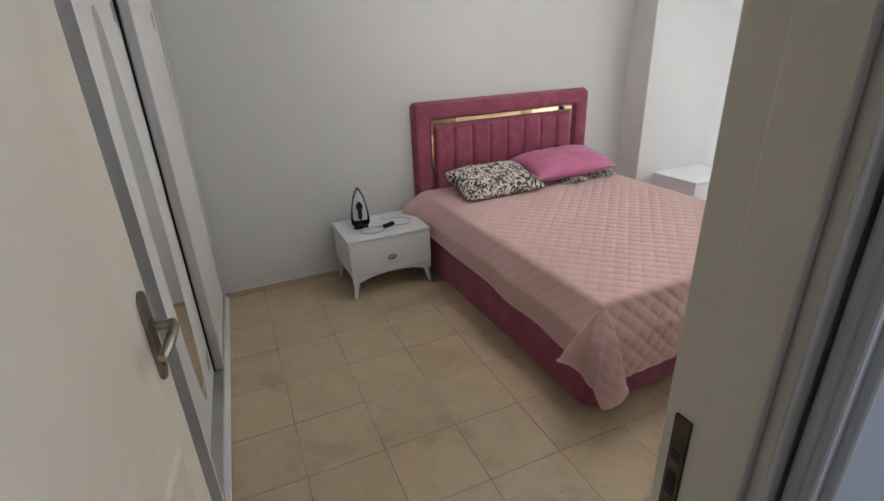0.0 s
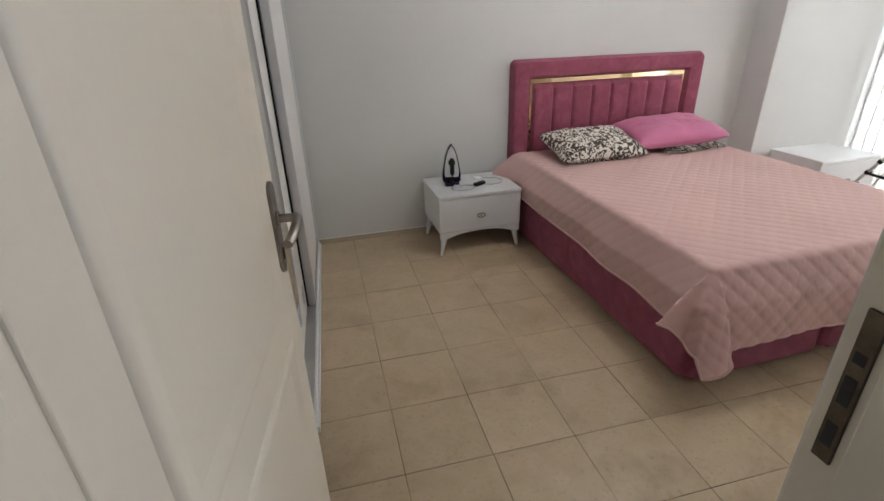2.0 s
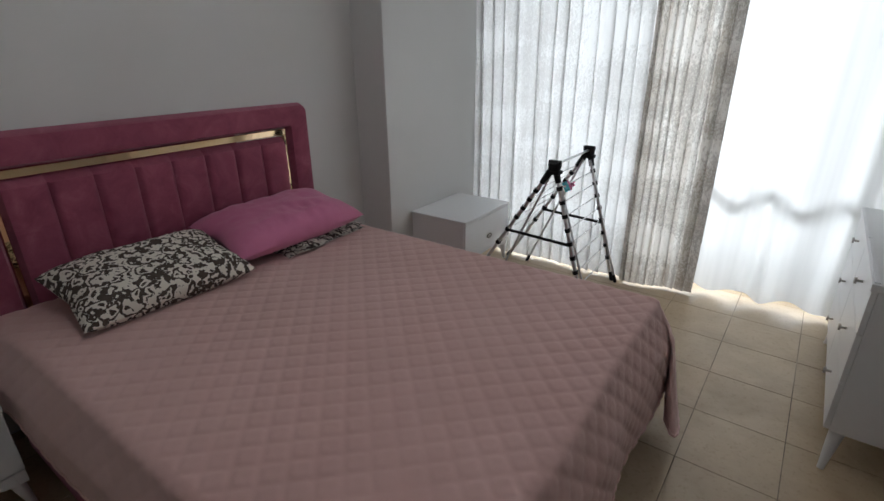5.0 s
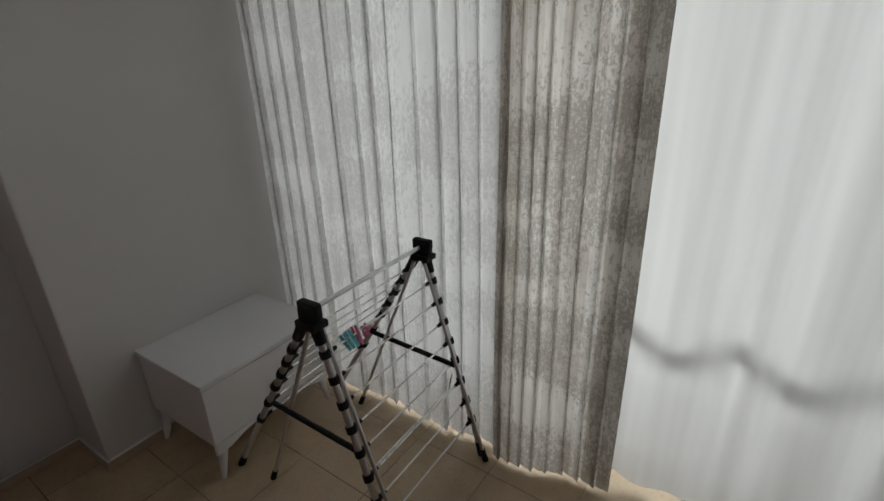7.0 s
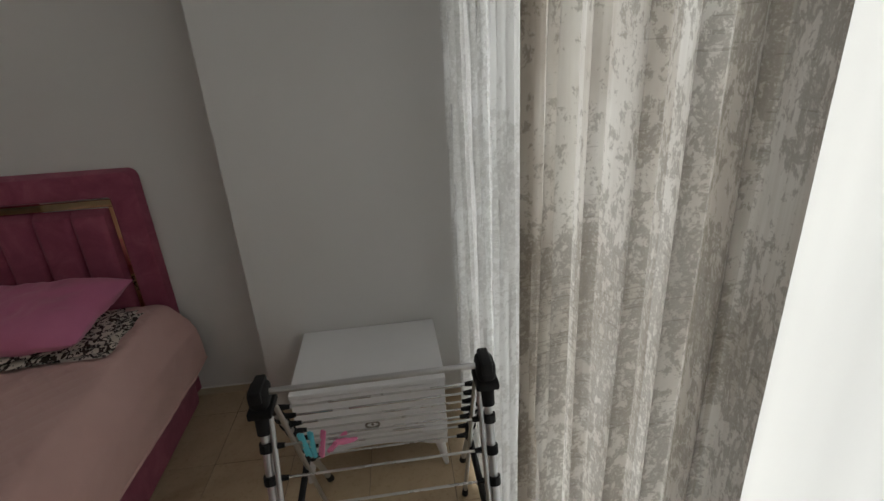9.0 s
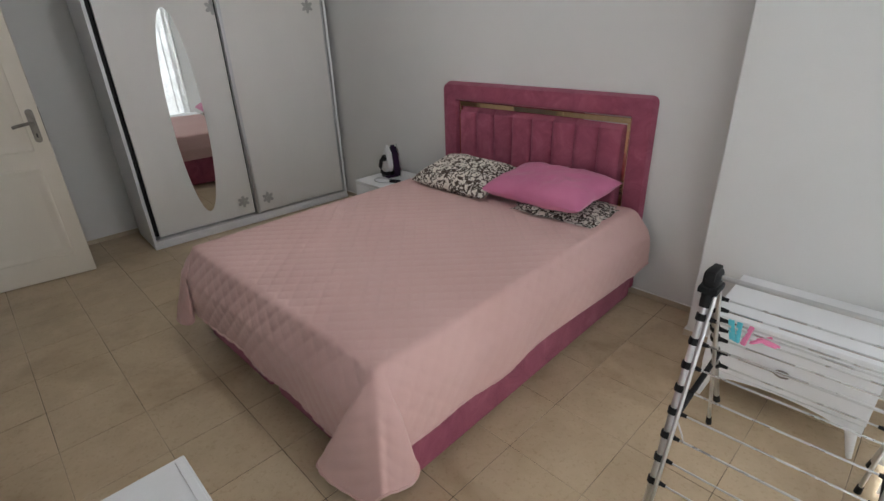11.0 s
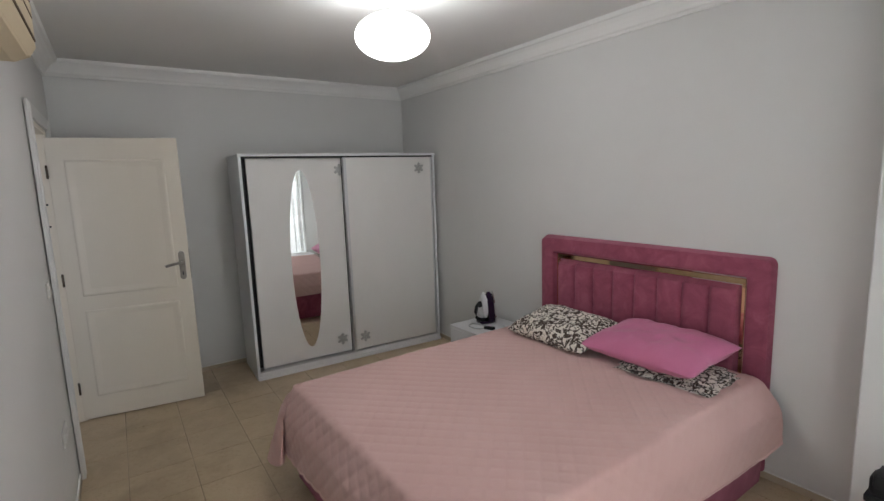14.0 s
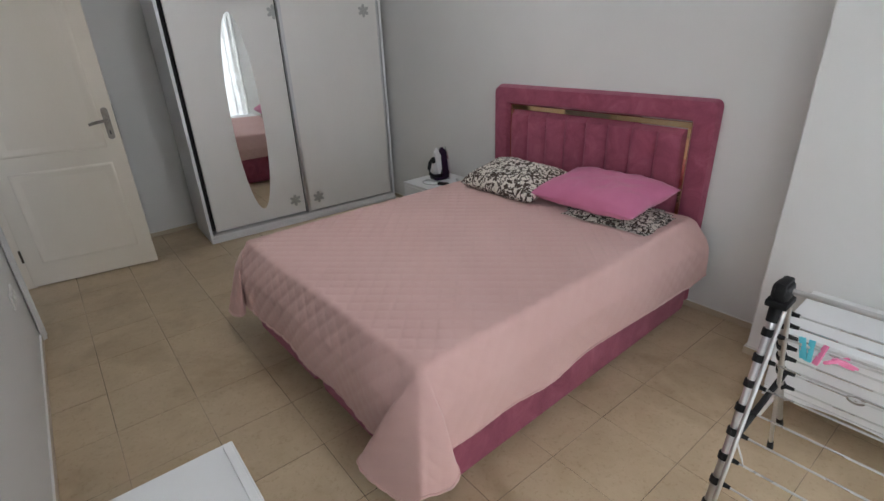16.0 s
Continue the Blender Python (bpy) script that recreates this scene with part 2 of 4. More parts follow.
def curtain_material(name, paper, ink, see_through, glow, pattern=True, print_=1.0):
    """Thin cloth: part of the light is scattered back, part goes through."""
    m, nt, b = node_mat(name)
    out = nt.nodes["Material Output"]
    vec = coords(nt)
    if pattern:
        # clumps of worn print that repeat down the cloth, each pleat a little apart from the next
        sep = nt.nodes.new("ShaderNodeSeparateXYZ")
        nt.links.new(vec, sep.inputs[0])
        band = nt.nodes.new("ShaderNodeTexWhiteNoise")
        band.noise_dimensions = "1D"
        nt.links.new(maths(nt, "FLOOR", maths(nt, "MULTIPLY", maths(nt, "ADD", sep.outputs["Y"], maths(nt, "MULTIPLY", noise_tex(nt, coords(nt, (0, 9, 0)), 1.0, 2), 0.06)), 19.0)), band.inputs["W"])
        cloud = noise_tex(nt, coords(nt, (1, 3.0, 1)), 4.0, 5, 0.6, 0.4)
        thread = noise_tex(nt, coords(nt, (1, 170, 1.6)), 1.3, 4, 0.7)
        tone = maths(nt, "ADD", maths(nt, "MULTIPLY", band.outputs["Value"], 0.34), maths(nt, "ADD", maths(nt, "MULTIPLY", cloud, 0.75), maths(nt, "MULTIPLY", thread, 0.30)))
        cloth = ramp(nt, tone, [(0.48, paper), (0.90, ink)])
        where = noise_tex(nt, coords(nt, (1, 1.1, 2.1)), 1.7, 2, 0.5)
        flake = noise_tex(nt, coords(nt, (1, 1.5, 1)), 48.0, 8, 0.78, 0.25)
        hatch = noise_tex(nt, coords(nt, (1, 12, 230)), 1.3, 2, 0.6)
        streak = noise_tex(nt, coords(nt, (1, 75, 4)), 1.5, 4, 0.7)
        mark = maths(nt, "ADD", maths(nt, "MULTIPLY", flake, 0.62), maths(nt, "MULTIPLY", where, 0.50))
        mark = maths(nt, "ADD", mark, maths(nt, "MULTIPLY", streak, 0.20))
        flakes = ramp(nt, mark, [(0.640, (1, 1, 1)), (0.648, (0.72, 0.71, 0.695)), (0.70, (0.62, 0.605, 0.59)), (0.74, (0.90, 0.895, 0.88))])
        scratch = ramp(nt, maths(nt, "ADD", maths(nt, "MULTIPLY", hatch, 0.55), maths(nt, "MULTIPLY", maths(nt, "ADD", where, streak), 0.30)), [(0.665, (1, 1, 1)), (0.680, (0.80, 0.79, 0.78))])
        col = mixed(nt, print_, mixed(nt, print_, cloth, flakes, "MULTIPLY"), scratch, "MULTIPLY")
    else:
        fac = noise_tex(nt, coords(nt, (1, 14, 0.6)), 1.0, 2)
        col = ramp(nt, fac, [(0.3, ink), (0.7, paper)])
    diff, trans, clear = nt.nodes.new("ShaderNodeBsdfDiffuse"), nt.nodes.new("ShaderNodeBsdfTranslucent"), nt.nodes.new("ShaderNodeBsdfTransparent")
    nt.links.new(col, diff.inputs["Color"])
    nt.links.new(col, trans.inputs["Color"])
    mix1, mix2 = nt.nodes.new("ShaderNodeMixShader"), nt.nodes.new("ShaderNodeMixShader")
    mix1.inputs[0].default_value, mix2.inputs[0].default_value = glow, see_through
    nt.links.new(diff.outputs[0], mix1.inputs[1])
    nt.links.new(trans.outputs[0], mix1.inputs[2])
    nt.links.new(mix1.outputs[0], mix2.inputs[1])
    nt.links.new(clear.outputs[0], mix2.inputs[2])
    nt.links.new(mix2.outputs[0], out.inputs["Surface"])
    nt.nodes.remove(b)
    return m


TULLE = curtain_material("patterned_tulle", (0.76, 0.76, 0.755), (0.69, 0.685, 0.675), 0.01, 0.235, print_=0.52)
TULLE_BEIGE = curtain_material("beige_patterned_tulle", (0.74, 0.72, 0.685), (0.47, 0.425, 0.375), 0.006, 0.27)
SHEER = curtain_material("white_sheer", (0.86, 0.86, 0.85), (0.74, 0.74, 0.73), 0.02, 0.27, False)
WAVE_CLOTH = curtain_material("grey_wave_cloth", (0.56, 0.56, 0.55), (0.48, 0.48, 0.47), 0.14, 0.45, False)


def glass_material():
    m, nt, b = node_mat("window_glass")
    b.inputs["Base Color"].default_value = (0.95, 0.97, 0.96, 1)
    b.inputs["Roughness"].default_value = 0.02
    b.inputs["Transmission Weight"].default_value = 1.0
    return m


GLASS = glass_material()


def lamp_glass():
    """Thin lit glass: it glows itself and lets half of the bulb's light straight through."""
    m, nt, b = node_mat("lit_opal_glass")
    b.inputs["Base Color"].default_value = (0.9, 0.88, 0.84, 1)
    b.inputs["Emission Color"].default_value = (0.95, 0.975, 1.0, 1)
    b.inputs["Emission Strength"].default_value = 7.0
    b.inputs["Roughness"].default_value = 0.3
    clear, mix = nt.nodes.new("ShaderNodeBsdfTransparent"), nt.nodes.new("ShaderNodeMixShader")
    mix.inputs[0].default_value = 0.5
    nt.links.new(b.outputs[0], mix.inputs[1])
    nt.links.new(clear.outputs[0], mix.inputs[2])
    nt.links.new(mix.outputs[0], nt.nodes["Material Output"].inputs["Surface"])
    return m


OPAL = lamp_glass()


def print_material(name, a, b_, scale):
    return surface(name, a, b_, 0.35, scale=scale, grain=40, bump=0.0)


PRINT_BLACK = print_material("glossy_black_print", (0.012, 0.012, 0.015), (0.03, 0.03, 0.035), 3)
PRINT_BLUE = print_material("slate_blue_print", (0.07, 0.10, 0.14), (0.14, 0.19, 0.25), 5)
PRINT_RED = print_material("red_print", (0.50, 0.02, 0.03), (0.56, 0.03, 0.04), 6)
PRINT_WHITE = print_material("white_print", (0.55, 0.55, 0.55), (0.65, 0.65, 0.65), 6)
PRINT_PINK = print_material("dim_pink_print", (0.34, 0.10, 0.17), (0.40, 0.13, 0.2), 6)
PRINT_GREY = print_material("grey_print", (0.18, 0.17, 0.17), (0.30, 0.29, 0.28), 20)


# ---------------------------------------------------------------- mesh helpers
def thing(name, m, label, category, group="", kind=""):
    ob = new(name)
    ob.empty_display_size = 0.1
    ob.matrix_world = m
    return tagged(ob, label, category, group, kind)


def part(name, bm, material, parent=None, label="", smooth=False):
    """Links a bmesh as one mesh object, under a thing or a part when one is given."""
    bmesh.ops.recalc_face_normals(bm, faces=bm.faces)
    me = bpy.data.meshes.new(name)
    bm.to_mesh(me)
    bm.free()
    me.materials.append(material)
    if smooth:
        me.shade_smooth()
        me.set_sharp_from_angle(angle=radians(42))
    ob = new(name, me)
    ob.parent = parent
    if label:
        ob["label"] = label
    return ob


def slab(x0, x1, y0, y1, z0, z1, bevel=0.0, seg=2, bm=None):
    bm = bm or bmesh.new()
    m = Matrix.LocRotScale(((x0 + x1) / 2, (y0 + y1) / 2, (z0 + z1) / 2), None, (x1 - x0, y1 - y0, z1 - z0))
    verts = bmesh.ops.create_cube(bm, size=1, matrix=m)["verts"]
    if bevel:
        edges = {e for v in verts for e in v.link_edges}
        bmesh.ops.bevel(bm, geom=list(edges), offset=bevel, segments=seg, affect="EDGES", profile=0.5)
    return bm


def rod(p, q, r, r2=None, n=10, bm=None):
    bm = bm or bmesh.new()
    p, q = Vector(p), Vector(q)
    m = Matrix.Translation((p + q) / 2) @ (q - p).to_track_quat("Z", "Y").to_matrix().to_4x4()
    bmesh.ops.create_cone(bm, cap_ends=True, segments=n, radius1=r, radius2=r if r2 is None else r2, depth=(q - p).length, matrix=m)
    return bm


def pipe(points, r, n=8, bm=None, closed=False):
    """A round tube along a list of points."""
    bm = bm or bmesh.new()
    pts = [Vector(p) for p in points]
    rings = []
    for i, p in enumerate(pts):
        a, b = pts[max(0, i - 1)], pts[min(len(pts) - 1, i + 1)]
        if closed:
            a, b = pts[i - 1], pts[(i + 1) % len(pts)]
        turn = (b - a).to_track_quat("Z", "Y")
        rings.append([bm.verts.new(p + turn @ Vector((r * math.cos(2 * math.pi * k / n), r * math.sin(2 * math.pi * k / n), 0))) for k in range(n)])
    pairs = list(zip(rings, rings[1:])) + ([(rings[-1], rings[0])] if closed else [])
    for u, v in pairs:
        for k in range(n):
            bm.faces.new((u[k], u[(k + 1) % n], v[(k + 1) % n], v[k]))
    if not closed:
        bm.faces.new(rings[0])
        bm.faces.new(rings[-1])
    return bm


def lathe(profile, n=32, bm=None):
    """Turns (radius, height) pairs about z."""
    bm = bm or bmesh.new()
    rings = [[bm.verts.new((r * math.cos(2 * math.pi * k / n), r * math.sin(2 * math.pi * k / n), z)) for k in range(n)] for r, z in profile]
    for u, v in zip(rings, rings[1:]):
        for k in range(n):
            bm.faces.new((u[k], u[(k + 1) % n], v[(k + 1) % n], v[k]))
    bm.faces.new(rings[0])
    bm.faces.new(rings[-1])
    return bm


def sheet(nu, nv, at, bm=None):
    """A grid of (nu + 1) by (nv + 1) points; at(i / nu, j / nv) gives the place."""
    bm = bm or bmesh.new()
    rows = [[bm.verts.new(at(i / nu, j / nv)) for i in range(nu + 1)] for j in range(nv + 1)]
    for a, b in zip(rows, rows[1:]):
        for i in range(nu):
            bm.faces.new((a[i], a[i + 1], b[i + 1], b[i]))
    return bm


def prism(outline, depth, axis="y", bm=None, bevel=0.0):
    """A flat outline of (a, b) pairs given thickness along an axis: y (a = x, b = z), x (a = y, b = z) or z (a = x, b = y)."""
    bm = bm or bmesh.new()
    put = {"y": lambda a, b, d: (a, d, b), "x": lambda a, b, d: (d, a, b), "z": lambda a, b, d: (a, b, d)}[axis]
    f0 = [bm.verts.new(put(a, b, 0)) for a, b in outline]
    f1 = [bm.verts.new(put(a, b, depth)) for a, b in outline]
    faces = [bm.faces.new(f0), bm.faces.new(f1)]
    n = len(outline)
    for i in range(n):
        bm.faces.new((f0[i], f0[(i + 1) % n], f1[(i + 1) % n], f1[i]))
    if bevel:
        bmesh.ops.bevel(bm, geom=[e for f in faces for e in f.edges], offset=bevel, segments=2, affect="EDGES")
    return bm


def rounded(x0, x1, y0, y1, r, n=6):
    pts = []
    for cx, cy, a in ((x1 - r, y1 - r, 0), (x0 + r, y1 - r, 90), (x0 + r, y0 + r, 180), (x1 - r, y0 + r, 270)):
        pts += [(cx + r * math.cos(radians(a + 90 * k / n)), cy + r * math.sin(radians(a + 90 * k / n))) for k in range(n + 1)]
    return pts


# ---------------------------------------------------------------- room
ROOM_E, ROOM_S, CEIL = 5.42, -3.14, 2.635
DOOR_W, DOOR_E, DOOR_H, WALL_S2 = 0.671, 1.465, 2.05, -3.265
# the north and south walls stand a little out of square
NORTH = pose(0, -0.030, 0, 0, 0, -1.0)
SOUTH = Matrix.Translation((0, -3.105, 0)) @ pose(0, 0, 0, 0, 0, -1.6) @ Matrix.Translation((0, 3.14, 0))
WEST = pose(0.190, 0, 0)


def structure(name, bm, material, label, category="wall", m=Matrix()):
    ob = part(name, bm, material)
    ob.matrix_world = m
    return tagged(ob, label, category, kind="structure")


structure("wall_north", slab(-0.2, ROOM_E + 0.3, 0.0, 0.2, -0.05, 2.85), WALL, "plain pale grey painted bedroom wall behind the bed", m=NORTH)
structure("wall_west", slab(-0.2, 0.0, WALL_S2, 0.1, -0.05, 2.85), WALL, "plain pale grey painted wall behind the wardrobe", m=WEST)
structure("column", slab(4.36, ROOM_E + 0.3, -0.355, 0.0, -0.05, 2.85, 0.006), WALL, "pale grey painted square column jutting from the wall", "column")
bm = slab(-0.4, DOOR_W - 0.03, WALL_S2, ROOM_S, -0.05, 2.85)
slab(DOOR_E + 0.03, ROOM_E + 0.3, WALL_S2, ROOM_S, -0.05, 2.85, bm=bm)
slab(DOOR_W - 0.03, DOOR_E + 0.03, WALL_S2, ROOM_S, DOOR_H + 0.03, 2.85, bm=bm)
structure("wall_south", bm, WALL, "pale grey painted wall with the bedroom door opening", m=SOUTH)
bm = slab(ROOM_E, ROOM_E + 0.25, -0.47, -0.355, -0.05, 2.85)
slab(ROOM_E, ROOM_E + 0.25, ROOM_S - 0.3, -2.86, -0.05, 2.85, bm=bm)
slab(ROOM_E, ROOM_E + 0.25, -2.86, -0.47, 2.35, 2.85, bm=bm)
structure("wall_east", bm, WALL, "pale grey painted wall with a wide balcony window opening")
structure("ceiling", slab(-0.3, ROOM_E + 0.3, WALL_S2 - 0.1, 0.2, CEIL, CEIL + 0.1), CEILING, "flat white painted bedroom ceiling", "ceiling")


def cornice(name, p, q, inward, m=Matrix()):
    """A stepped plaster moulding under the ceiling, from p to q, that juts out along inward."""
    p, q, inward = Vector((*p, 0)), Vector((*q, 0)), Vector((*inward, 0))
    profile = [(0, 2.520), (0.012, 2.520), (0.018, 2.535), (0.030, 2.543), (0.040, 2.560), (0.062, 2.587), (0.085, 2.605), (0.100, 2.609), (0.106, 2.623), (0.106, CEIL), (0, CEIL)]
    bm = bmesh.new()
    ends = [[bm.verts.new(e + inward * d + Vector((0, 0, z))) for d, z in profile] for e in (p, q)]
    for i in range(len(profile)):
        k = (i + 1) % len(profile)
        bm.faces.new((ends[0][i], ends[0][k], ends[1][k], ends[1][i]))
    bm.faces.new(ends[0])
    bm.faces.new(ends[1])
    return structure(name, bm, PLASTER, "white stepped plaster cornice under the ceiling", "cornice", m)


cornice("trim_north", (0.0, -0.002), (4.36, -0.002), (0, -1), NORTH)
cornice("trim_west", (0.002, ROOM_S), (0.002, 0.05), (1, 0), WEST)
cornice("trim_south", (-0.15, ROOM_S + 0.002), (ROOM_E, ROOM_S + 0.002), (0, 1), SOUTH)
cornice("trim_column", (4.36, -0.357), (ROOM_E, -0.357), (0, -1))


def skirting(name, x0, x1, y0, y1, m=Matrix()):
    ob = structure(name, slab(x0, x1, y0, y1, 0.0, 0.038, 0.001), SKIRTING, "low beige ceramic skirting tile with a white caulk line", "skirting", m)
    part("caulk_line", slab(x0 + 0.001, x1 - 0.001, y0 + 0.001, y1 - 0.001, 0.038, 0.043, 0.002), PLASTER, ob, "white caulk line")
    return ob


skirting("baseboard_north", 0.0, 4.36, -0.010, 0.002, NORTH)
skirting("baseboard_west", -0.002, 0.010, ROOM_S, -0.010, WEST)
skirting("baseboard_south", DOOR_E + 0.10, ROOM_E, ROOM_S - 0.002, ROOM_S + 0.010, SOUTH)
skirting("baseboard_column_side", 4.350, 4.362, -0.365, -0.118)
skirting("baseboard_column_front", 4.362, ROOM_E, -0.365, -0.353)

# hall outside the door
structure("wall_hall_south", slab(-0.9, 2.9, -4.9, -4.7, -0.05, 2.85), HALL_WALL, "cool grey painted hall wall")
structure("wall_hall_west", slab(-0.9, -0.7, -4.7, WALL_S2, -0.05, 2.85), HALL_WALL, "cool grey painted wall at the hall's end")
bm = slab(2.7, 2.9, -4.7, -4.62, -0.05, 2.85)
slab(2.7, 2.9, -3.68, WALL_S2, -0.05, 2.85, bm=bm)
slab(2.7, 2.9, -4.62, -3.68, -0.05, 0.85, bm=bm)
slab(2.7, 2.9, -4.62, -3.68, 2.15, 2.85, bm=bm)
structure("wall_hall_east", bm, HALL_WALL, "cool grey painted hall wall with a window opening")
structure("ceiling_hall", slab(-0.9, 2.9, -4.9, WALL_S2, CEIL, CEIL + 0.1), CEILING, "flat white painted hall ceiling", "ceiling")
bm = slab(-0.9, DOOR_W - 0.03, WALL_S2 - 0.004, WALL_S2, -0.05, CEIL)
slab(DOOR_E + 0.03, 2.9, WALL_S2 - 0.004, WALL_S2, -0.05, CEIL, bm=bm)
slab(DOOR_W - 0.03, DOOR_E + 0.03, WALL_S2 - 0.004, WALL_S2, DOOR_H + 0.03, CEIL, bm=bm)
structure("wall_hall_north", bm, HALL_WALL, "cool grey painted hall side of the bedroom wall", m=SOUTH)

# ground slab under the tiles
bm = slab(-0.25, ROOM_E + 0.25, WALL_S2 - 0.05, 0.2, -0.12, -0.0015)
slab(-0.9, 2.9, -4.9, WALL_S2 - 0.05, -0.12, -0.0015, bm=bm)
structure("floor", bm, GROUT, "beige ceramic tile floor with thin dark joints", "floor")
FLOOR = bpy.data.objects["floor"]
# ---------------------------------------------------------------- door frame and door
door_frame = thing("door_1", SOUTH, "cream painted wooden door frame with moulded casing", "door frame", kind="structure")
for name, x0, x1 in (("jamb", DOOR_W - 0.03, DOOR_W), ("jamb", DOOR_E, DOOR_E + 0.03)):
    part(name, slab(x0, x1, WALL_S2 - 0.006, ROOM_S + 0.006, 0.0, DOOR_H + 0.03, 0.003), CREAM, door_frame)
part("head_jamb", slab(DOOR_W, DOOR_E, WALL_S2 - 0.006, ROOM_S + 0.006, DOOR_H, DOOR_H + 0.03, 0.003), CREAM, door_frame)
for x0, x1 in ((DOOR_W, DOOR_W + 0.012), (DOOR_E - 0.012, DOOR_E)):
    part("door_stop", slab(x0, x1, -3.255, -3.190, 0.0, DOOR_H, 0.003), CREAM, door_frame)


def casing(x0, x1, z1, y, out, parent):
    """Moulded casing up one side: a flat with a raised bead near either edge."""
    bm = slab(x0, x1, min(y, y + 0.014 * out), max(y, y + 0.014 * out), 0.0, z1, 0.004)
    for c in (x0 + 0.014, x1 - 0.014):
        slab(c - 0.008, c + 0.008, min(y, y + 0.024 * out), max(y, y + 0.024 * out), 0.0, z1 - 0.004, 0.005, bm=bm)
    part("casing", bm, CASING, parent)


for y, out in ((ROOM_S + 0.006, 1), (WALL_S2 - 0.010, -1)):
    casing(DOOR_W - 0.105, DOOR_W - 0.028, DOOR_H + 0.10, y, out, door_frame)
    casing(DOOR_E + 0.028, DOOR_E + 0.105, DOOR_H + 0.10, y, out, door_frame)
    part("head_casing", slab(DOOR_W - 0.105, DOOR_E + 0.105, min(y, y + 0.018 * out), max(y, y + 0.018 * out), DOOR_H + 0.03, DOOR_H + 0.107, 0.005), CASING, door_frame)
strike = part("strike_plate", slab(DOOR_E - 0.0045, DOOR_E + 0.001, -3.176, -3.152, 0.97, 1.19, 0.001), BRONZE, door_frame, "dull steel strike plate")
for z in (1.43, 1.58):
    part("screw_hole", rod((DOOR_W - 0.001, -3.180, z), (DOOR_W + 0.0015, -3.180, z), 0.007, n=10), VOID, door_frame)
for z0, z1 in ((0.995, 1.03), (1.06, 1.10), (1.12, 1.135)):
    part("latch_hole", slab(DOOR_E - 0.0055, DOOR_E - 0.0035, -3.171, -3.157, z0, z1), VOID, strike)

LEAF_W, LEAF_T = 0.79, 0.042
door = thing("bedroom_door", SOUTH @ pose(DOOR_W + 0.004, -3.150, 0, 0, 0, DOOR_OPEN + 1.6), "cream painted panelled wooden door standing wide open", "door")
# the leaf lies along local x; local y is its thickness, towards the hall side at 0
body = slab(0, LEAF_W, 0.0, LEAF_T, 0.008, 2.03, 0.003)
leaf = part("leaf", body, CREAM, door)
PANELS = ((0.095, LEAF_W - 0.095, 0.17, 0.815), (0.095, LEAF_W - 0.095, 0.92, 1.88))


def moulded_ring(x0, x1, z0, z1, face, out):
    """A soft moulding round a door panel: it rises at the outer edge and runs down to the sunk field."""
    bm = bmesh.new()
    loops = []
    for inset, rise in ((0.0, 0.0), (0.004, 0.005), (0.012, 0.008), (0.020, 0.0065), (0.034, 0.0030), (0.048, 0.0012), (0.052, 0.0)):
        y = face + rise * out
        loops.append([bm.verts.new(c) for c in ((x0 + inset, y, z0 + inset), (x1 - inset, y, z0 + inset), (x1 - inset, y, z1 - inset), (x0 + inset, y, z1 - inset))])
    for p, q in zip(loops, loops[1:]):
        for k in range(4):
            bm.faces.new((p[k], p[(k + 1) % 4], q[(k + 1) % 4], q[k]))
    return bm


for face, out in ((0.0, -1), (LEAF_T, 1)):
    for x0, x1, z0, z1 in PANELS:
        part("panel_moulding", moulded_ring(x0, x1, z0, z1, face, out), CREAM, leaf, smooth=True)
    px = LEAF_W - 0.052
    plate = part("handle_plate", prism([(px + a, 1.08 + b) for a, b in rounded(-0.021, 0.021, -0.108, 0.108, 0.02)], 0.008 * out, "y", bevel=0.002), HANDLE, door, "worn dark nickel handle plate")
    plate.location = (0, face, 0)
    bm = rod((px, face, 1.103), (px, face + 0.012 * out, 1.103), 0.017, n=16)
    rod((px, face, 1.103), (px, face + 0.045 * out, 1.103), 0.010, bm=bm)
    pipe([(px + 0.006, face + 0.046 * out, 1.104), (px - 0.015, face + 0.054 * out, 1.104), (px - 0.05, face + 0.055 * out, 1.100), (px - 0.085, face + 0.052 * out, 1.093), (px - 0.108, face + 0.046 * out, 1.086)], 0.0105, 10, bm=bm)
    part("lever", bm, HANDLE, door, smooth=True)
    part("keyhole", slab(px - 0.004, px + 0.004, min(face, face + 0.0095 * out), max(face, face + 0.0095 * out), 1.005, 1.032), VOID, door)
part("lock_face", slab(LEAF_W - 0.001, LEAF_W + 0.002, 0.010, 0.032, 0.97, 1.20), BRONZE, door, "dull steel lock face")
for z in (0.25, 1.05, 1.80):
    part("hinge", rod((-0.004, -0.006, z - 0.045), (-0.004, -0.006, z + 0.045), 0.007), BRONZE, door)
hook = rod((LEAF_W - 0.03, LEAF_T, 1.985), (LEAF_W - 0.03, LEAF_T + 0.06, 1.985), 0.006)
rod((LEAF_W - 0.03, LEAF_T + 0.06, 1.985), (LEAF_W - 0.03, LEAF_T + 0.085, 1.985), 0.012, 0.008, bm=hook)
part("hook", hook, CHROME, door)

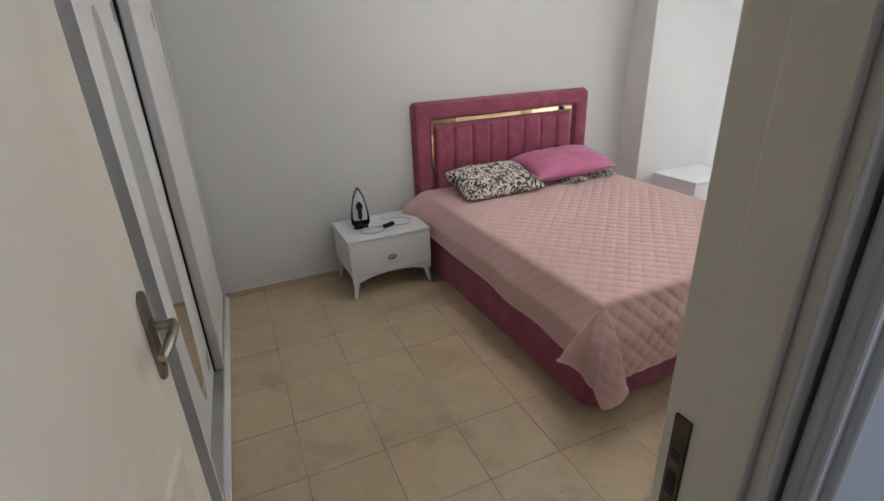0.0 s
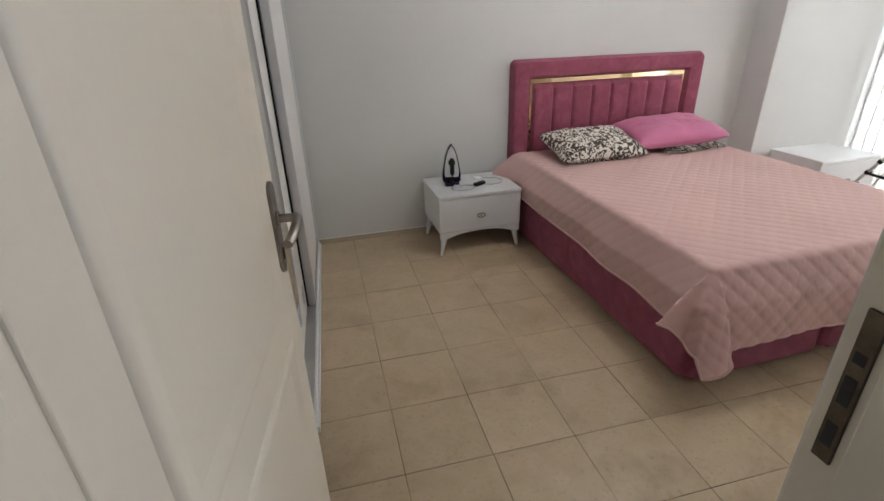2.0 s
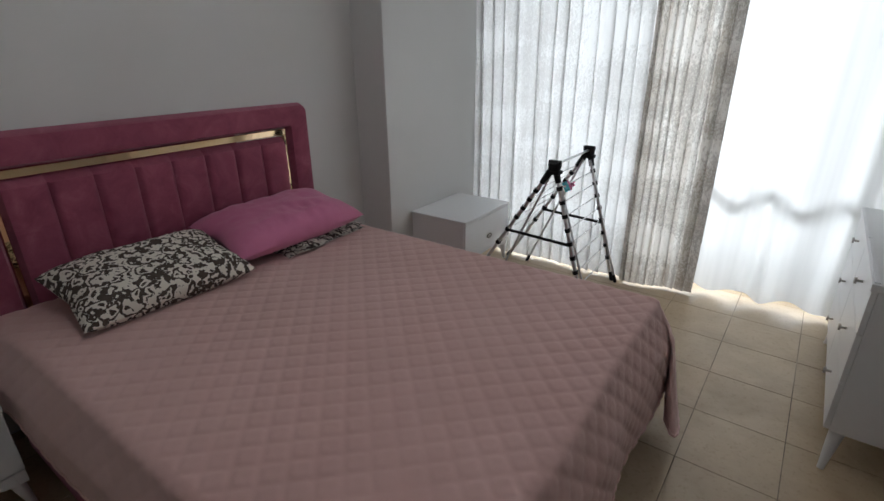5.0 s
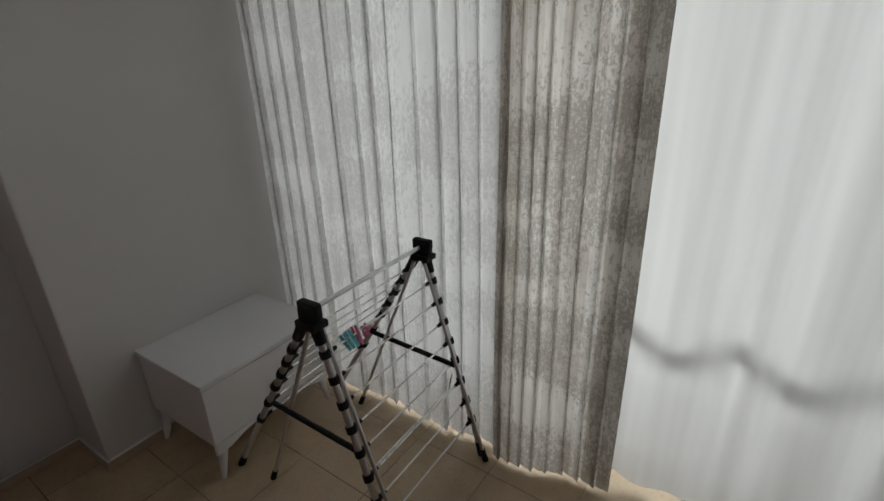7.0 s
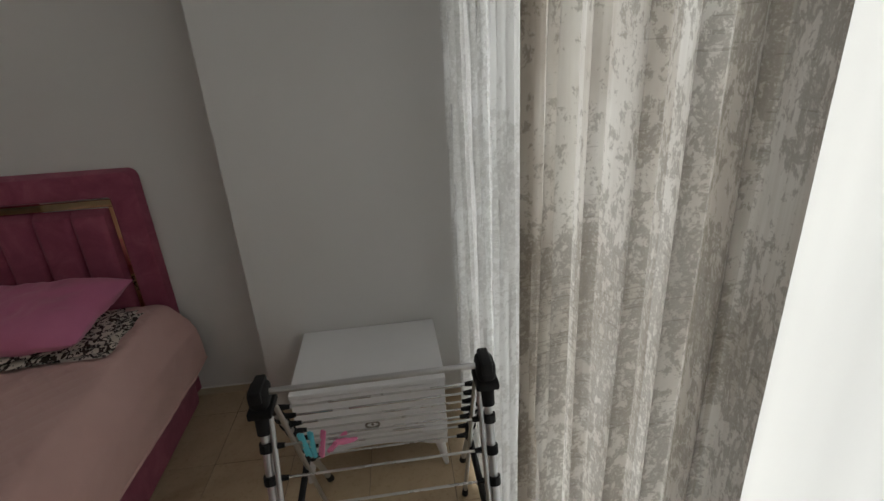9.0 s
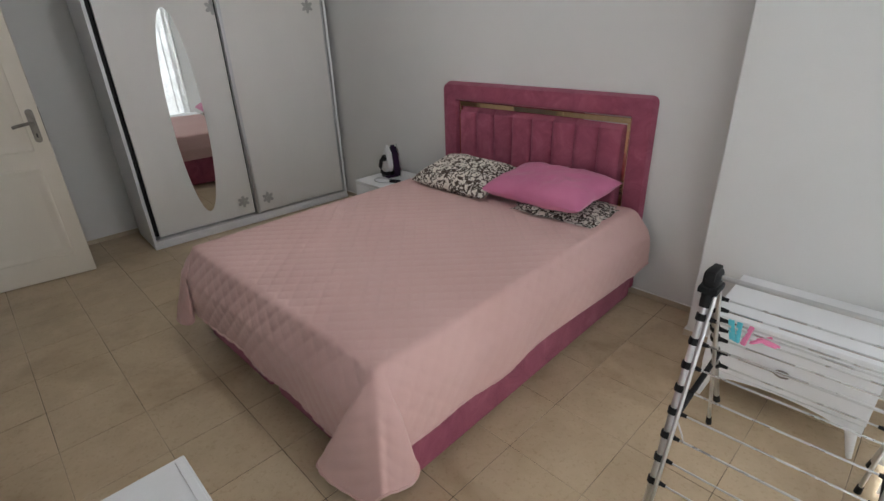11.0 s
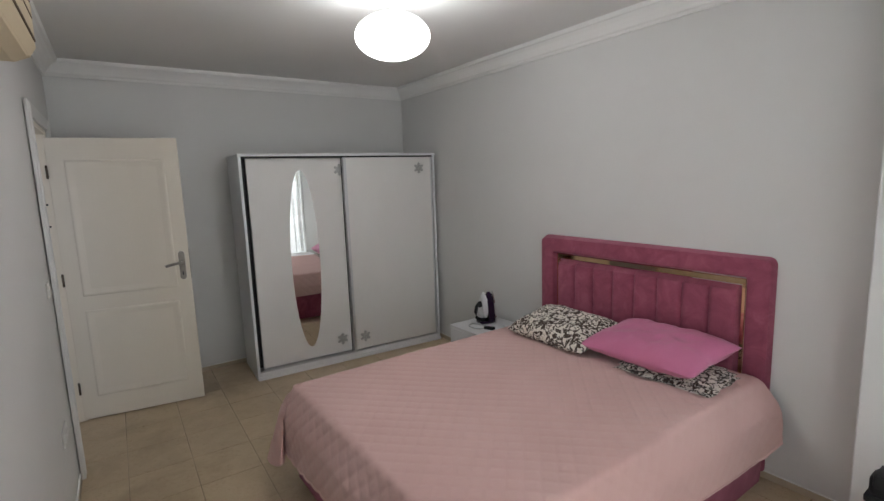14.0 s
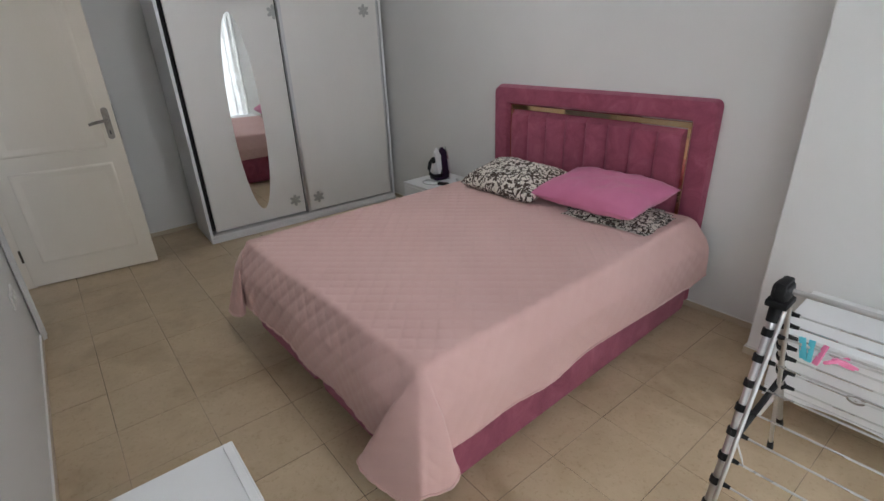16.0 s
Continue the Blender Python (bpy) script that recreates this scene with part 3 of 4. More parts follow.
# ---------------------------------------------------------------- window, curtains, balcony
window = thing("window_1", pose(0, 0, 0), "white framed balcony window behind sheer curtains", "window", kind="structure")
for y0, y1, z0, z1 in ((-2.86, -2.79, 0.0, 2.35), (-0.54, -0.47, 0.0, 2.35), (-1.77, -1.71, 0.06, 2.28), (-2.79, -0.54, 2.28, 2.35), (-2.79, -0.54, 0.0, 0.06)):
    part("window_frame", slab(ROOM_E + 0.10, ROOM_E + 0.16, y0, y1, z0, z1, 0.006), WHITE, window)
for y0, y1 in ((-2.79, -1.77), (-1.71, -0.54)):
    pane = part("pane", slab(ROOM_E + 0.125, ROOM_E + 0.131, y0, y1, 0.06, 2.28), GLASS, window)
    pane.visible_shadow = False
structure("balcony_floor", slab(ROOM_E + 0.25, ROOM_E + 1.5, -3.4, -0.2, -0.15, -0.02), PARAPET, "pale concrete balcony floor outside the window", "balcony")


def fold(y, z, deep, pitch, seed, tuck):
    """How far a pleat stands out and how far it doubles back on itself at a place along the cloth."""
    loose = 0.8 + 0.3 * (1 - z / 2.6)
    turn = y / pitch + 0.35 * math.sin(y * 5.1 + seed) + 0.22 * math.sin(y * 13.7 + 2 * seed) + 0.05 * math.sin(1.3 * z + seed)
    slow = 0.5 * deep * math.sin(2 * math.pi * y / (pitch * 5.7) + seed + 0.4 * z)
    if tuck == 0.0:
        return loose * (deep * math.cos(2 * math.pi * turn) + slow), 0.0
    size = 0.7 + 0.45 * math.sin(2.1 * math.floor(turn) + seed)
    along = turn - math.floor(turn)
    rise = along / 0.84 if along < 0.84 else (1 - along) / 0.16
    bend = rise - 0.5 + 0.12 * math.sin(2 * math.pi * rise)
    return loose * (deep * size * bend * 1.6 + slow), tuck * pitch * size * (rise - 0.5)


def curtain(name, x, y0, y1, z0, z1, deep, pitch, seed, material, label, wave=0.0, close=0.0, tuck=0.25, askew=0.0):
    """A hanging cloth from y0 to y1. close: how far its first edge is drawn back to the wall."""
    def at(u, v):
        y = y0 + (y1 - y0) * u
        low = z0 + wave * math.sin(2 * math.pi * u * 3.2 + seed)
        z = low + (z1 - low) * v
        out, back = fold(y, z, deep, pitch, seed, tuck)
        return (x + askew * u + out + close * max(0.0, 1 - abs(y - y0) / 0.05) ** 1.5, y + back + 0.003 * math.sin(z * 3 + 9 * u), z)
    ob = thing(name, pose(0, 0, 0), label, "curtain")
    part("cloth", sheet(int(abs(y1 - y0) / 0.0022), 20, at), material, ob, smooth=True)
    return ob


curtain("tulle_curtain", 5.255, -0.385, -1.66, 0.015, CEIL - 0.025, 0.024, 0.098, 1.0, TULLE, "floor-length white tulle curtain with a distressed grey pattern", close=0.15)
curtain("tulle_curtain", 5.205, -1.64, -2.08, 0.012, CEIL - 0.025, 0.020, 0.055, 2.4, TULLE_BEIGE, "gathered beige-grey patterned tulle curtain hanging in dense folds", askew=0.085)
curtain("sheer_curtain", 5.330, -1.98, -2.90, 0.05, CEIL - 0.025, 0.016, 0.23, 0.6, SHEER, "plain white sheer curtain glowing with daylight", wave=0.025, tuck=0.0)
# added band: from behind it shades a dim wavy line into the sheer
border = thing("wave_band", pose(0, 0, 0), "grey wavy band added behind the sheer to shade it", "curtain")


def scallop(u, v):
    y = -2.00 - 0.86 * u
    z = 0.595 + 0.045 * math.sin(2 * math.pi * u * 2.6 + 0.9) + 0.075 * v
    return (5.375 + 0.010 * math.sin(40 * y), y, z)


part("cloth", sheet(120, 3, scallop), WAVE_CLOTH, border, smooth=True)
rail = thing("curtain_rail", pose(0, 0, 0), "white double curtain rail fixed under the ceiling", "curtain rail")
part("track", slab(5.17, 5.40, -3.0, -0.42, CEIL - 0.025, CEIL - 0.001, 0.003), WHITE, rail)


# ---------------------------------------------------------------- bed
bed = thing("bed", pose(3.139, -0.033, 0), "rose velvet upholstered double bed with a tufted headboard", "bed")
HALF, FOOT = 0.812, -2.095      # half the width; the foot end, from the wall
for x0, x1 in ((-HALF, -0.055), (-0.045, HALF)):
    bm = prism(rounded(x0, x1, FOOT, -0.12, 0.045), 0.40, "z", bevel=0.014)
    bmesh.ops.translate(bm, vec=(0, 0, 0.025), verts=bm.verts)
    part("base_half", bm, VELVET, bed, smooth=True)
for x in (-0.7, 0.7):
    for y in (-0.3, -1.1, -1.95):
        part("foot", rod((x, y, 0), (x, y, 0.03), 0.025), BLACK, bed)
part("mattress", slab(-HALF + 0.02, HALF - 0.02, FOOT + 0.02, -0.12, 0.425, 0.545, 0.04, 3), QUILT, bed, smooth=True)

# headboard: a padded border, a gilt strip inside it and a tufted panel
HB_TOP, HB_HALF, HB_IN = 1.214, 0.801, 0.656


bm = bmesh.new()
outer, inner = rounded(-HB_HALF, HB_HALF, 0.04, HB_TOP, 0.040, 5), rounded(-HB_IN, HB_IN, 0.02, 1.082, 0.012, 5)
outer = [(a, b if b > 0.2 else 0.04) for a, b in outer]
ring = []
for (a, b), (c, d) in zip(outer, inner):
    cross = []
    for k in range(9):
        s = k / 8
        depth = -0.060 - 0.052 * min(1.0, math.sqrt(max(0.0, 1 - abs(2 * s - 1) ** 6)))
        cross.append(bm.verts.new((a + (c - a) * s, depth if 0 < s < 1 else -0.055, b + (d - b) * s)))
    back = bm.verts.new((a, 0.0, b))
    ring.append([back] + cross)
for u, v in zip(ring, ring[1:] + ring[:1]):
    for k in range(len(u) - 1):
        bm.faces.new((u[k], u[k + 1], v[k + 1], v[k]))
part("headboard_border", bm, VELVET, bed, smooth=True)
part("headboard_back", slab(-0.70, 0.70, -0.058, -0.002, 0.05, 1.10), VELVET, bed)
strip = bmesh.new()
slab(-HB_IN, HB_IN, -0.076, -0.056, 1.048, 1.081, 0.002, bm=strip)
part("gilt_strip", strip, GOLD, bed, "polished gold metal strip")
for x0, x1 in ((-HB_IN, -HB_IN + 0.019), (HB_IN - 0.019, HB_IN)):
    part("gilt_strip", slab(x0, x1, -0.076, -0.056, 0.40, 1.048, 0.002), GOLD, bed, "polished gold metal strip")
for k in range(8):
    x0, x1 = -0.635 + k * 1.270 / 8, -0.635 + (k + 1) * 1.270 / 8

    def tuft(u, v, x0=x0, x1=x1):
        left_out, right_out = x0 < -0.63 and u < 0.5, x1 > 0.63 and u > 0.5
        side, up = math.sqrt(max(0.0, 1 - abs(2 * u - 1) ** 7)), math.sqrt(max(0.0, 1 - max(0.0, (v - 0.9) / 0.1) ** 2.4))
        swell = side if left_out or right_out else 0.62 + 0.38 * side
        return (x0 + (x1 - x0) * u, -0.060 - 0.052 * swell * up, 0.40 + 0.642 * v)

    part("tufted_channel", sheet(12, 24, tuft), VELVET, bed, smooth=True)

# quilt lying over the bed, hanging down on three sides
TOPZ, R, LEAN = 0.572, 0.030, radians(70)
BX, BL = HALF - 0.054, -FOOT - 0.030


def drop_e(v):
    return 0.368 - 0.022 * (v / 2.1) + 0.012 * math.sin(5 * v) - 0.10 * max(0.0, 1 - v / 0.25)


def drop_w(v):
    return 0.262 + 0.045 * max(0.0, (v - 0.4) / 1.6) + 0.04 * max(0.0, 1 - v / 0.3)


def drop_s(u):
    return 0.385 + 0.012 * math.sin(4 * u)


def hang(s):
    """How far out and how far down cloth goes, s along it from the edge's top."""
    if s < R * LEAN:
        return R * math.sin(s / R), R * (1 - math.cos(s / R))
    out, down, rest = R * math.sin(LEAN), R * (1 - math.cos(LEAN)), s - R * LEAN
    slope = min(rest, (0.150 - down) / math.sin(LEAN))
    return out + slope * math.cos(LEAN), down + slope * math.sin(LEAN) + rest - slope


def quilt_at(a, b):
    """a: across, below -1 and above 1 over the sides; b: from the head, above 1 over the foot."""
    u = max(-1.0, min(1.0, a)) * BX
    v = 0.135 + (BL - 0.135) * min(1.0, b)
    ex = max(0.0, a - 1) * drop_e(v) - max(0.0, -1 - a) * drop_w(v)
    ey = max(0.0, b - 1) * drop_s(u)
    s = math.hypot(ex, ey)
    lines = (u + ex + v + ey) / 0.090, (u + ex - v - ey) / 0.090
    puff = 0.0041 * min(1.0, 1.7 * (abs(math.sin(math.pi * lines[0])) * abs(math.sin(math.pi * lines[1]))) ** 0.75)
    puff += 0.004 * noise.noise((3.1 * u, 3.1 * v, 0.3)) - 0.008 * max(0, noise.noise((1.3 * u + 4, 1.1 * v, 2.0)))
    if s == 0:
        return Vector((u, -v, TOPZ + puff))
    nx, ny = ex / s, ey / s
    puff *= 1 + min(1.0, s / 0.06) * (1.6 * ny * ny + 0.5 * nx * nx - 1)
    both = 2 * abs(nx * ny)
    phi = math.atan2(ny, abs(nx)) / (math.pi / 2)
    bell = both ** 0.45 if nx > 0 else both ** 0.45 * min(1.0, max(0.0, (phi - 0.20) / 0.25)) ** 0.7
    out, down = hang(s * max(abs(nx), ny) * (1 + (0.34 if nx > 0 else 0.19) * bell))
    corner = both ** 0.45
    low = max(0.0, down - R)
    along = v if abs(nx) > abs(ny) else u
    out += low * (0.03 + 0.26 * corner) + 0.009 * min(1.0, low / 0.2) * (1 + math.sin(9 * along + 1.3 + 1.2 * math.sin(4 * along))) * (1 - corner)
    out += 0.05 * low * math.sin(9 * phi + (0.4 if nx > 0 else 2.4)) * corner
    if nx < 0:
        out += 0.75 * low * math.exp(-((phi - 0.12) / 0.10) ** 2) * corner
    lift = 0.42 * low * math.exp(-((phi - 0.12) / 0.10) ** 2) * corner if nx < 0 else 0.0
    head = math.exp(-(v / 0.26) ** 2) * abs(nx)
    out += puff + head * min(1.0, down / 0.09) * (0.15 if nx < 0 else 0.055)
    wide = low * corner * (2 * phi - 1)
    side = (1.1 if phi > 0.5 else 0.26) if nx > 0 else (0.46 if phi > 0.5 else 0.22)
    slip_x = -side * wide * (1 if nx > 0 else -1) if phi > 0.5 else 0.0
    slip_y = -side * wide if phi <= 0.5 else 0.0
    return Vector((u + nx * out + slip_x, -v - ny * out + slip_y, TOPZ - down * (1 - 0.03 * corner) + lift))


def spread(n_in, n_out, both):
    inside = [-1 + 2 * k / n_in for k in range(n_in + 1)] if both else [k / n_in for k in range(n_in + 1)]
    after = [1 + (k + 1) / n_out for k in range(n_out)]
    return ([-x for x in reversed(after)] if both else []) + inside + after


quilt = thing("quilt", pose(3.139, -0.033, 0), "salmon pink diamond-quilted bedspread draped over the bed", "bedspread")
us, vs = spread(220, 34, True), spread(260, 34, False)
bm = bmesh.new()
grid = [[bm.verts.new(quilt_at(a, b)) for a in us] for b in vs]
for p, q in zip(grid, grid[1:]):
    for i in range(len(us) - 1):
        bm.faces.new((p[i], p[i + 1], q[i + 1], q[i]))
cloth = part("cloth", bm, QUILT, quilt, smooth=True)
cloth.data.set_sharp_from_angle(angle=radians(80))
hem = [grid_co for grid_co in [quilt_at(us[0], b) for b in vs] + [quilt_at(a, vs[-1]) for a in us[1:]] + [quilt_at(us[-1], b) for b in reversed(vs[:-1])]]
part("hem", pipe(hem, 0.0055, 6), QUILT, quilt, smooth=True)


def pillow(name, m, w, d, h, material, label, crease, seed):
    ob = thing(name, m, label, "pillow")
    bm = bmesh.new()
    for side in (1, -1):
        def at(u, v, side=side):
            a, b = 2 * u - 1, 2 * v - 1
            t = max(0.0, (1 - a ** 4) * (1 - b ** 4)) ** 0.55
            pull = 1 - 0.07 * (1 - abs(a)) * abs(b) ** 3 - 0.0
            pull2 = 1 - 0.09 * (1 - abs(b)) * abs(a) ** 3
            n = 0.7 * crease * noise.noise((3 * a + seed, 3 * b, side)) * t + 0.35 * crease * math.sin(9 * math.atan2(b, a * 1.3) + seed) * t * (a * a + b * b) * 0.5 + 0.4 * crease * noise.noise((11 * a + seed, 9 * b, side)) * t
            z = h / 2 + side * (h / 2 * t * (1.0 if side > 0 else 0.85) + n)
            return (a * w / 2 * pull2, b * d / 2 * pull, max(0.002, z))
        sheet(44, 30, at, bm=bm)
    bmesh.ops.remove_doubles(bm, verts=bm.verts, dist=0.0015)
    part("cover", bm, material, ob, smooth=True)
    return ob


pillow("pillow", pose(2.825, -0.425, 0.575, 12, 0, -1), 0.65, 0.42, 0.165, PAISLEY, "cream pillow with a black paisley print on the bed", 0.012, 1.0)
pillow("pillow", pose(3.475, -0.40, 0.606, 7, -2, -4), 0.71, 0.45, 0.175, PINK_CLOTH, "bright pink pillow lying on folded sheets", 0.016, 5.0)

folded = thing("folded_sheet", pose(3.60, -0.43, 0.573, 0, 0, 5), "folded black and cream paisley bed linen under the pillow", "bed linen")
for k, (w, d, dx, dy, turn) in enumerate(((0.52, 0.36, 0.0, 0.0, -3), (0.47, 0.33, 0.02, -0.012, 4), (0.50, 0.30, -0.015, 0.006, -1), (0.42, 0.31, 0.01, -0.008, 6))):
    layer = bmesh.new()
    for side in (1, -1):
        def leaf_at(u, v, side=side, w=w, d=d, k=k):
            a, b = 2 * u - 1, 2 * v - 1
            edge = max(0.0, (1 - abs(a) ** 24) * (1 - abs(b) ** 18)) ** 0.5
            ripple = 0.0016 * math.sin(8 * a + 5 * b + 2 * k) + 0.0012 * math.sin(17 * b + 3 * k)
            return (a * w / 2 + 0.005 * math.sin(7 * b + k), b * d / 2 + 0.005 * math.sin(6 * a + k), 0.006 + 0.0105 * k + ripple + side * 0.0052 * edge)
        sheet(40, 28, leaf_at, bm=layer)
    bmesh.ops.remove_doubles(layer, verts=layer.verts, dist=0.0004)
    layer.transform(pose(dx, dy, 0.001, 0, 0, turn))
    part("layer", layer, PAISLEY_FINE if k % 2 == 0 else PAISLEY, folded, smooth=True)


# ---------------------------------------------------------------- nightstands
def nightstand(h, m, label):
    w, d = 0.59, 0.45
    ns = thing("nightstand", m, label, "nightstand", group="nightstands beside the bed")
    part("top", slab(-w / 2, w / 2, -d, 0, h - 0.022, h, 0.004), WHITE, ns)
    bm = slab(-w / 2 + 0.006, w / 2 - 0.006, -d + 0.022, -0.004, 0.160, h - 0.022, 0.003)
    part("body", bm, WHITE, ns)
    part("drawer_front", slab(-w / 2 + 0.004, w / 2 - 0.004, -d + 0.004, -d + 0.020, 0.172, h - 0.026, 0.003), WHITE, ns)
    arch = [(-w / 2 + 0.006, 0.168), (-w / 2 + 0.006, 0.118)]
    arch += [(-w / 2 + 0.07 + (w - 0.14) * k / 14, 0.124 + 0.036 * math.sin(math.pi * k / 14) ** 0.6) for k in range(15)]
    arch += [(w / 2 - 0.006, 0.118), (w / 2 - 0.006, 0.168)]
    bm = prism(arch, 0.016, "y", bevel=0.002)
    bmesh.ops.translate(bm, vec=(0, -d + 0.006, 0), verts=bm.verts)
    part("apron", bm, WHITE, ns)
    for sx in (-1, 1):
        for y, sy in ((-d + 0.03, -1), (-0.035, 1)):
            p, q = (sx * (w / 2 - 0.045), y, 0.165), (sx * (w / 2 - 0.014), y + sy * 0.012, 0.0)
            part("leg", rod(q, p, 0.010, 0.026, 12), WHITE, ns, smooth=True)
    oval = [(0.026 * math.cos(2 * math.pi * k / 24), -d - 0.008, 0.272 + 0.014 * math.sin(2 * math.pi * k / 24)) for k in range(24)]
    bm = pipe(oval, 0.0042, 8, closed=True)
    rod((0, -d + 0.004, 0.272), (0, -d - 0.008, 0.272), 0.006, bm=bm)
    part("handle", bm, HANDLE, ns, "small oval nickel ring handle", smooth=True)
    bm = lathe([(0.001, 0.0), (0.020, 0.0), (0.022, 0.003), (0.001, 0.004)], 24)
    bm.transform(pose(0, -d - 0.003, 0.272, 90, 0, 0) @ Matrix.Diagonal((1, 0.5, 1, 1)))
    part("handle_inset", bm, WHITE, ns)
    return ns


nightstand(0.429, pose(1.960, -0.088, 0), "white lacquered nightstand with one drawer and splayed legs")
nightstand(0.446, pose(4.857, -0.358, 0), "white lacquered nightstand with one drawer against the column")

# steam iron standing on its heel, with its flex
iron = thing("steam_iron", pose(1.836, -0.268, 0.430, 0, 0, IRON_TURN) @ Matrix.Scale(1.11, 4), "purple and white steam iron standing upright on the nightstand", "iron")
# local: z up along the sole, -y is the handle's side
half = [(0.0, 0.245), (0.022, 0.215), (0.039, 0.17), (0.052, 0.11), (0.060, 0.05), (0.059, 0.012), (0.050, 0.0)]
outline = half + [(-a, b) for a, b in reversed(half[1:])]
bm = prism([(a, b) for a, b in outline], 0.010, "y", bevel=0.002)
bmesh.ops.translate(bm, vec=(0, 0.045, 0), verts=bm.verts)
part("soleplate", bm, STEEL, iron)
bm = prism([(0.97 * a, 0.004 + 0.965 * b) for a, b in outline], 0.050, "y", bevel=0.010)
bmesh.ops.translate(bm, vec=(0, -0.006, 0), verts=bm.verts)
part("shell", bm, PURPLE, iron, smooth=True)
bm = prism([(0.74 * a, 0.050 + 0.785 * b) for a, b in outline], 0.044, "y", bevel=0.012)
bmesh.ops.translate(bm, vec=(0, -0.046, 0), verts=bm.verts)
part("water_tank", bm, WHITE, iron, smooth=True)
bm = pipe([(0, -0.012, 0.025), (0, -0.055, 0.030), (0, -0.085, 0.050), (0, -0.092, 0.090), (0, -0.082, 0.135), (0, -0.062, 0.160), (0, -0.012, 0.168)], 0.0135, 12)
part("handle", bm, BLACK, iron, smooth=True)
part("dial", rod((0, -0.020, 0.150), (0, -0.062, 0.147), 0.021, n=20), BLACK, iron)
part("heel", slab(-0.046, 0.046, -0.070, 0.040, 0.0, 0.022, 0.008, 3), PURPLE, iron, smooth=True)
flex = [(1.852, -0.31, 0.437)]
for k in range(26):
    a = 2.2 + 2 * math.pi * k / 22
    flex.append((1.893 + 0.080 * math.cos(a), -0.412 + 0.056 * math.sin(a), 0.4215 + 0.004 * (k > 20)))
flex += [(1.93, -0.35, 0.422), (2.00, -0.365, 0.4215)]
cord = thing("iron_flex", pose(-0.016, 0.004, 0.013), "grey iron flex coiled on the nightstand", "cable")
part("coil", pipe(flex, 0.0042, 8), CORD, cord, smooth=True)
loop = [(2.06, -0.385, 0.4215), (2.11, -0.405, 0.4215), (2.17, -0.39, 0.4215), (2.205, -0.34, 0.4215), (2.19, -0.285, 0.4215), (2.14, -0.255, 0.4215), (2.08, -0.245, 0.4225)]
smooth_loop = []
for i in range(len(loop) - 1):
    p0, p1, p2, p3 = (Vector(loop[max(0, min(len(loop) - 1, i + k))]) for k in (-1, 0, 1, 2))
    for k in range(6):
        t = k / 6
        smooth_loop.append(0.5 * (2 * p1 + (p2 - p0) * t + (2 * p0 - 5 * p1 + 4 * p2 - p3) * t * t + (3 * p1 - p0 - 3 * p2 + p3) * t ** 3))
part("loop", pipe(smooth_loop, 0.0038, 8), CORD, cord, smooth=True)
bm = rod((2.08, -0.245, 0.424), (2.045, -0.235, 0.432), 0.010, 0.016, 12)
rod((2.045, -0.235, 0.432), (2.025, -0.229, 0.436), 0.017, n=12, bm=bm)
for dx in (-0.008, 0.008):
    rod((2.025 + 0.2 * dx, -0.229 + dx, 0.436), (2.008 + 0.2 * dx, -0.224 + dx, 0.440), 0.0024, n=8, bm=bm)
part("plug", bm, WHITE, cord, "white mains plug", smooth=True)
phone = thing("cord_adapter", pose(2.004, -0.381, 0.431, 0, 0, 24), "small black plastic adapter lying on the nightstand", "adapter")
part("shell", slab(-0.046, 0.046, -0.017, 0.017, 0.0, 0.024, 0.007, 3), BLACK, phone, smooth=True)

# ---------------------------------------------------------------- wardrobe
WD, WW, WH = 0.64, 1.836, 1.918     # depth, width, height
ward = thing("wardrobe", pose(WARD_X, WARD_Y, 0, 0, 0, WARD_TURN), "white sliding-door wardrobe with an oval mirror on one door", "wardrobe")
# local: x is depth (0 at the back, WD at the face), y from 0 at the near side to WW
for y0 in (0.0, WW - 0.022):
    part("side_panel", slab(0.115, WD, y0, y0 + 0.022, 0.0, WH - 0.022, 0.001), WHITE, ward)
part("top_panel", slab(0.111, WD + 0.012, -0.004, WW + 0.004, WH - 0.022, WH, 0.002), WHITE, ward)
part("back_panel", slab(0.115, 0.121, 0.022, WW - 0.022, 0.07, WH - 0.022), GREY_SIDE, ward)
# solid dark block in place of the unlit hollow behind the doors
part("inside", slab(0.121, WD - 0.11, 0.022, WW - 0.022, 0.07, WH - 0.022), VOID, ward)
part("plinth", slab(0.121, WD + 0.006, 0.022, WW - 0.022, 0.0, 0.062, 0.002), WHITE, ward)
part("plinth_lip", slab(WD - 0.02, WD + 0.016, 0.0, WW, 0.0, 0.030, 0.002), WHITE, ward)
part("track", slab(WD - 0.10, WD - 0.002, 0.022, WW - 0.022, 0.062, 0.070), ALU, ward)
part("track", slab(WD - 0.10, WD - 0.004, 0.022, WW - 0.022, WH - 0.034, WH - 0.022), BLACK, ward)
SPLIT = 0.884


def slide(name, x, y0, y1):
    """A sliding door with its edge profiles; the one where the doors meet is broad."""
    dr = part(name, slab(x - 0.018, x, y0 + 0.012, y1 - 0.012, 0.076, WH - 0.036, 0.001), PEARL, ward, "pearl white sliding door")
    for a, b, jut in ((y0, y0 + 0.0125, 0.002 if y0 < 0.1 else 0.012), (y1 - 0.0125, y1, 0.002 if y1 > 1.5 else 0.012)):
        part("edge_profile", slab(x - 0.026, x + jut, a, b + (0.014 if a > 0.5 and b < 1.2 and y1 > 1.5 else 0), 0.074, WH - 0.036, 0.001), PEARL if a < 0.1 else ALU, dr, "" if a < 0.1 else "brushed aluminium edge profile")
    return dr


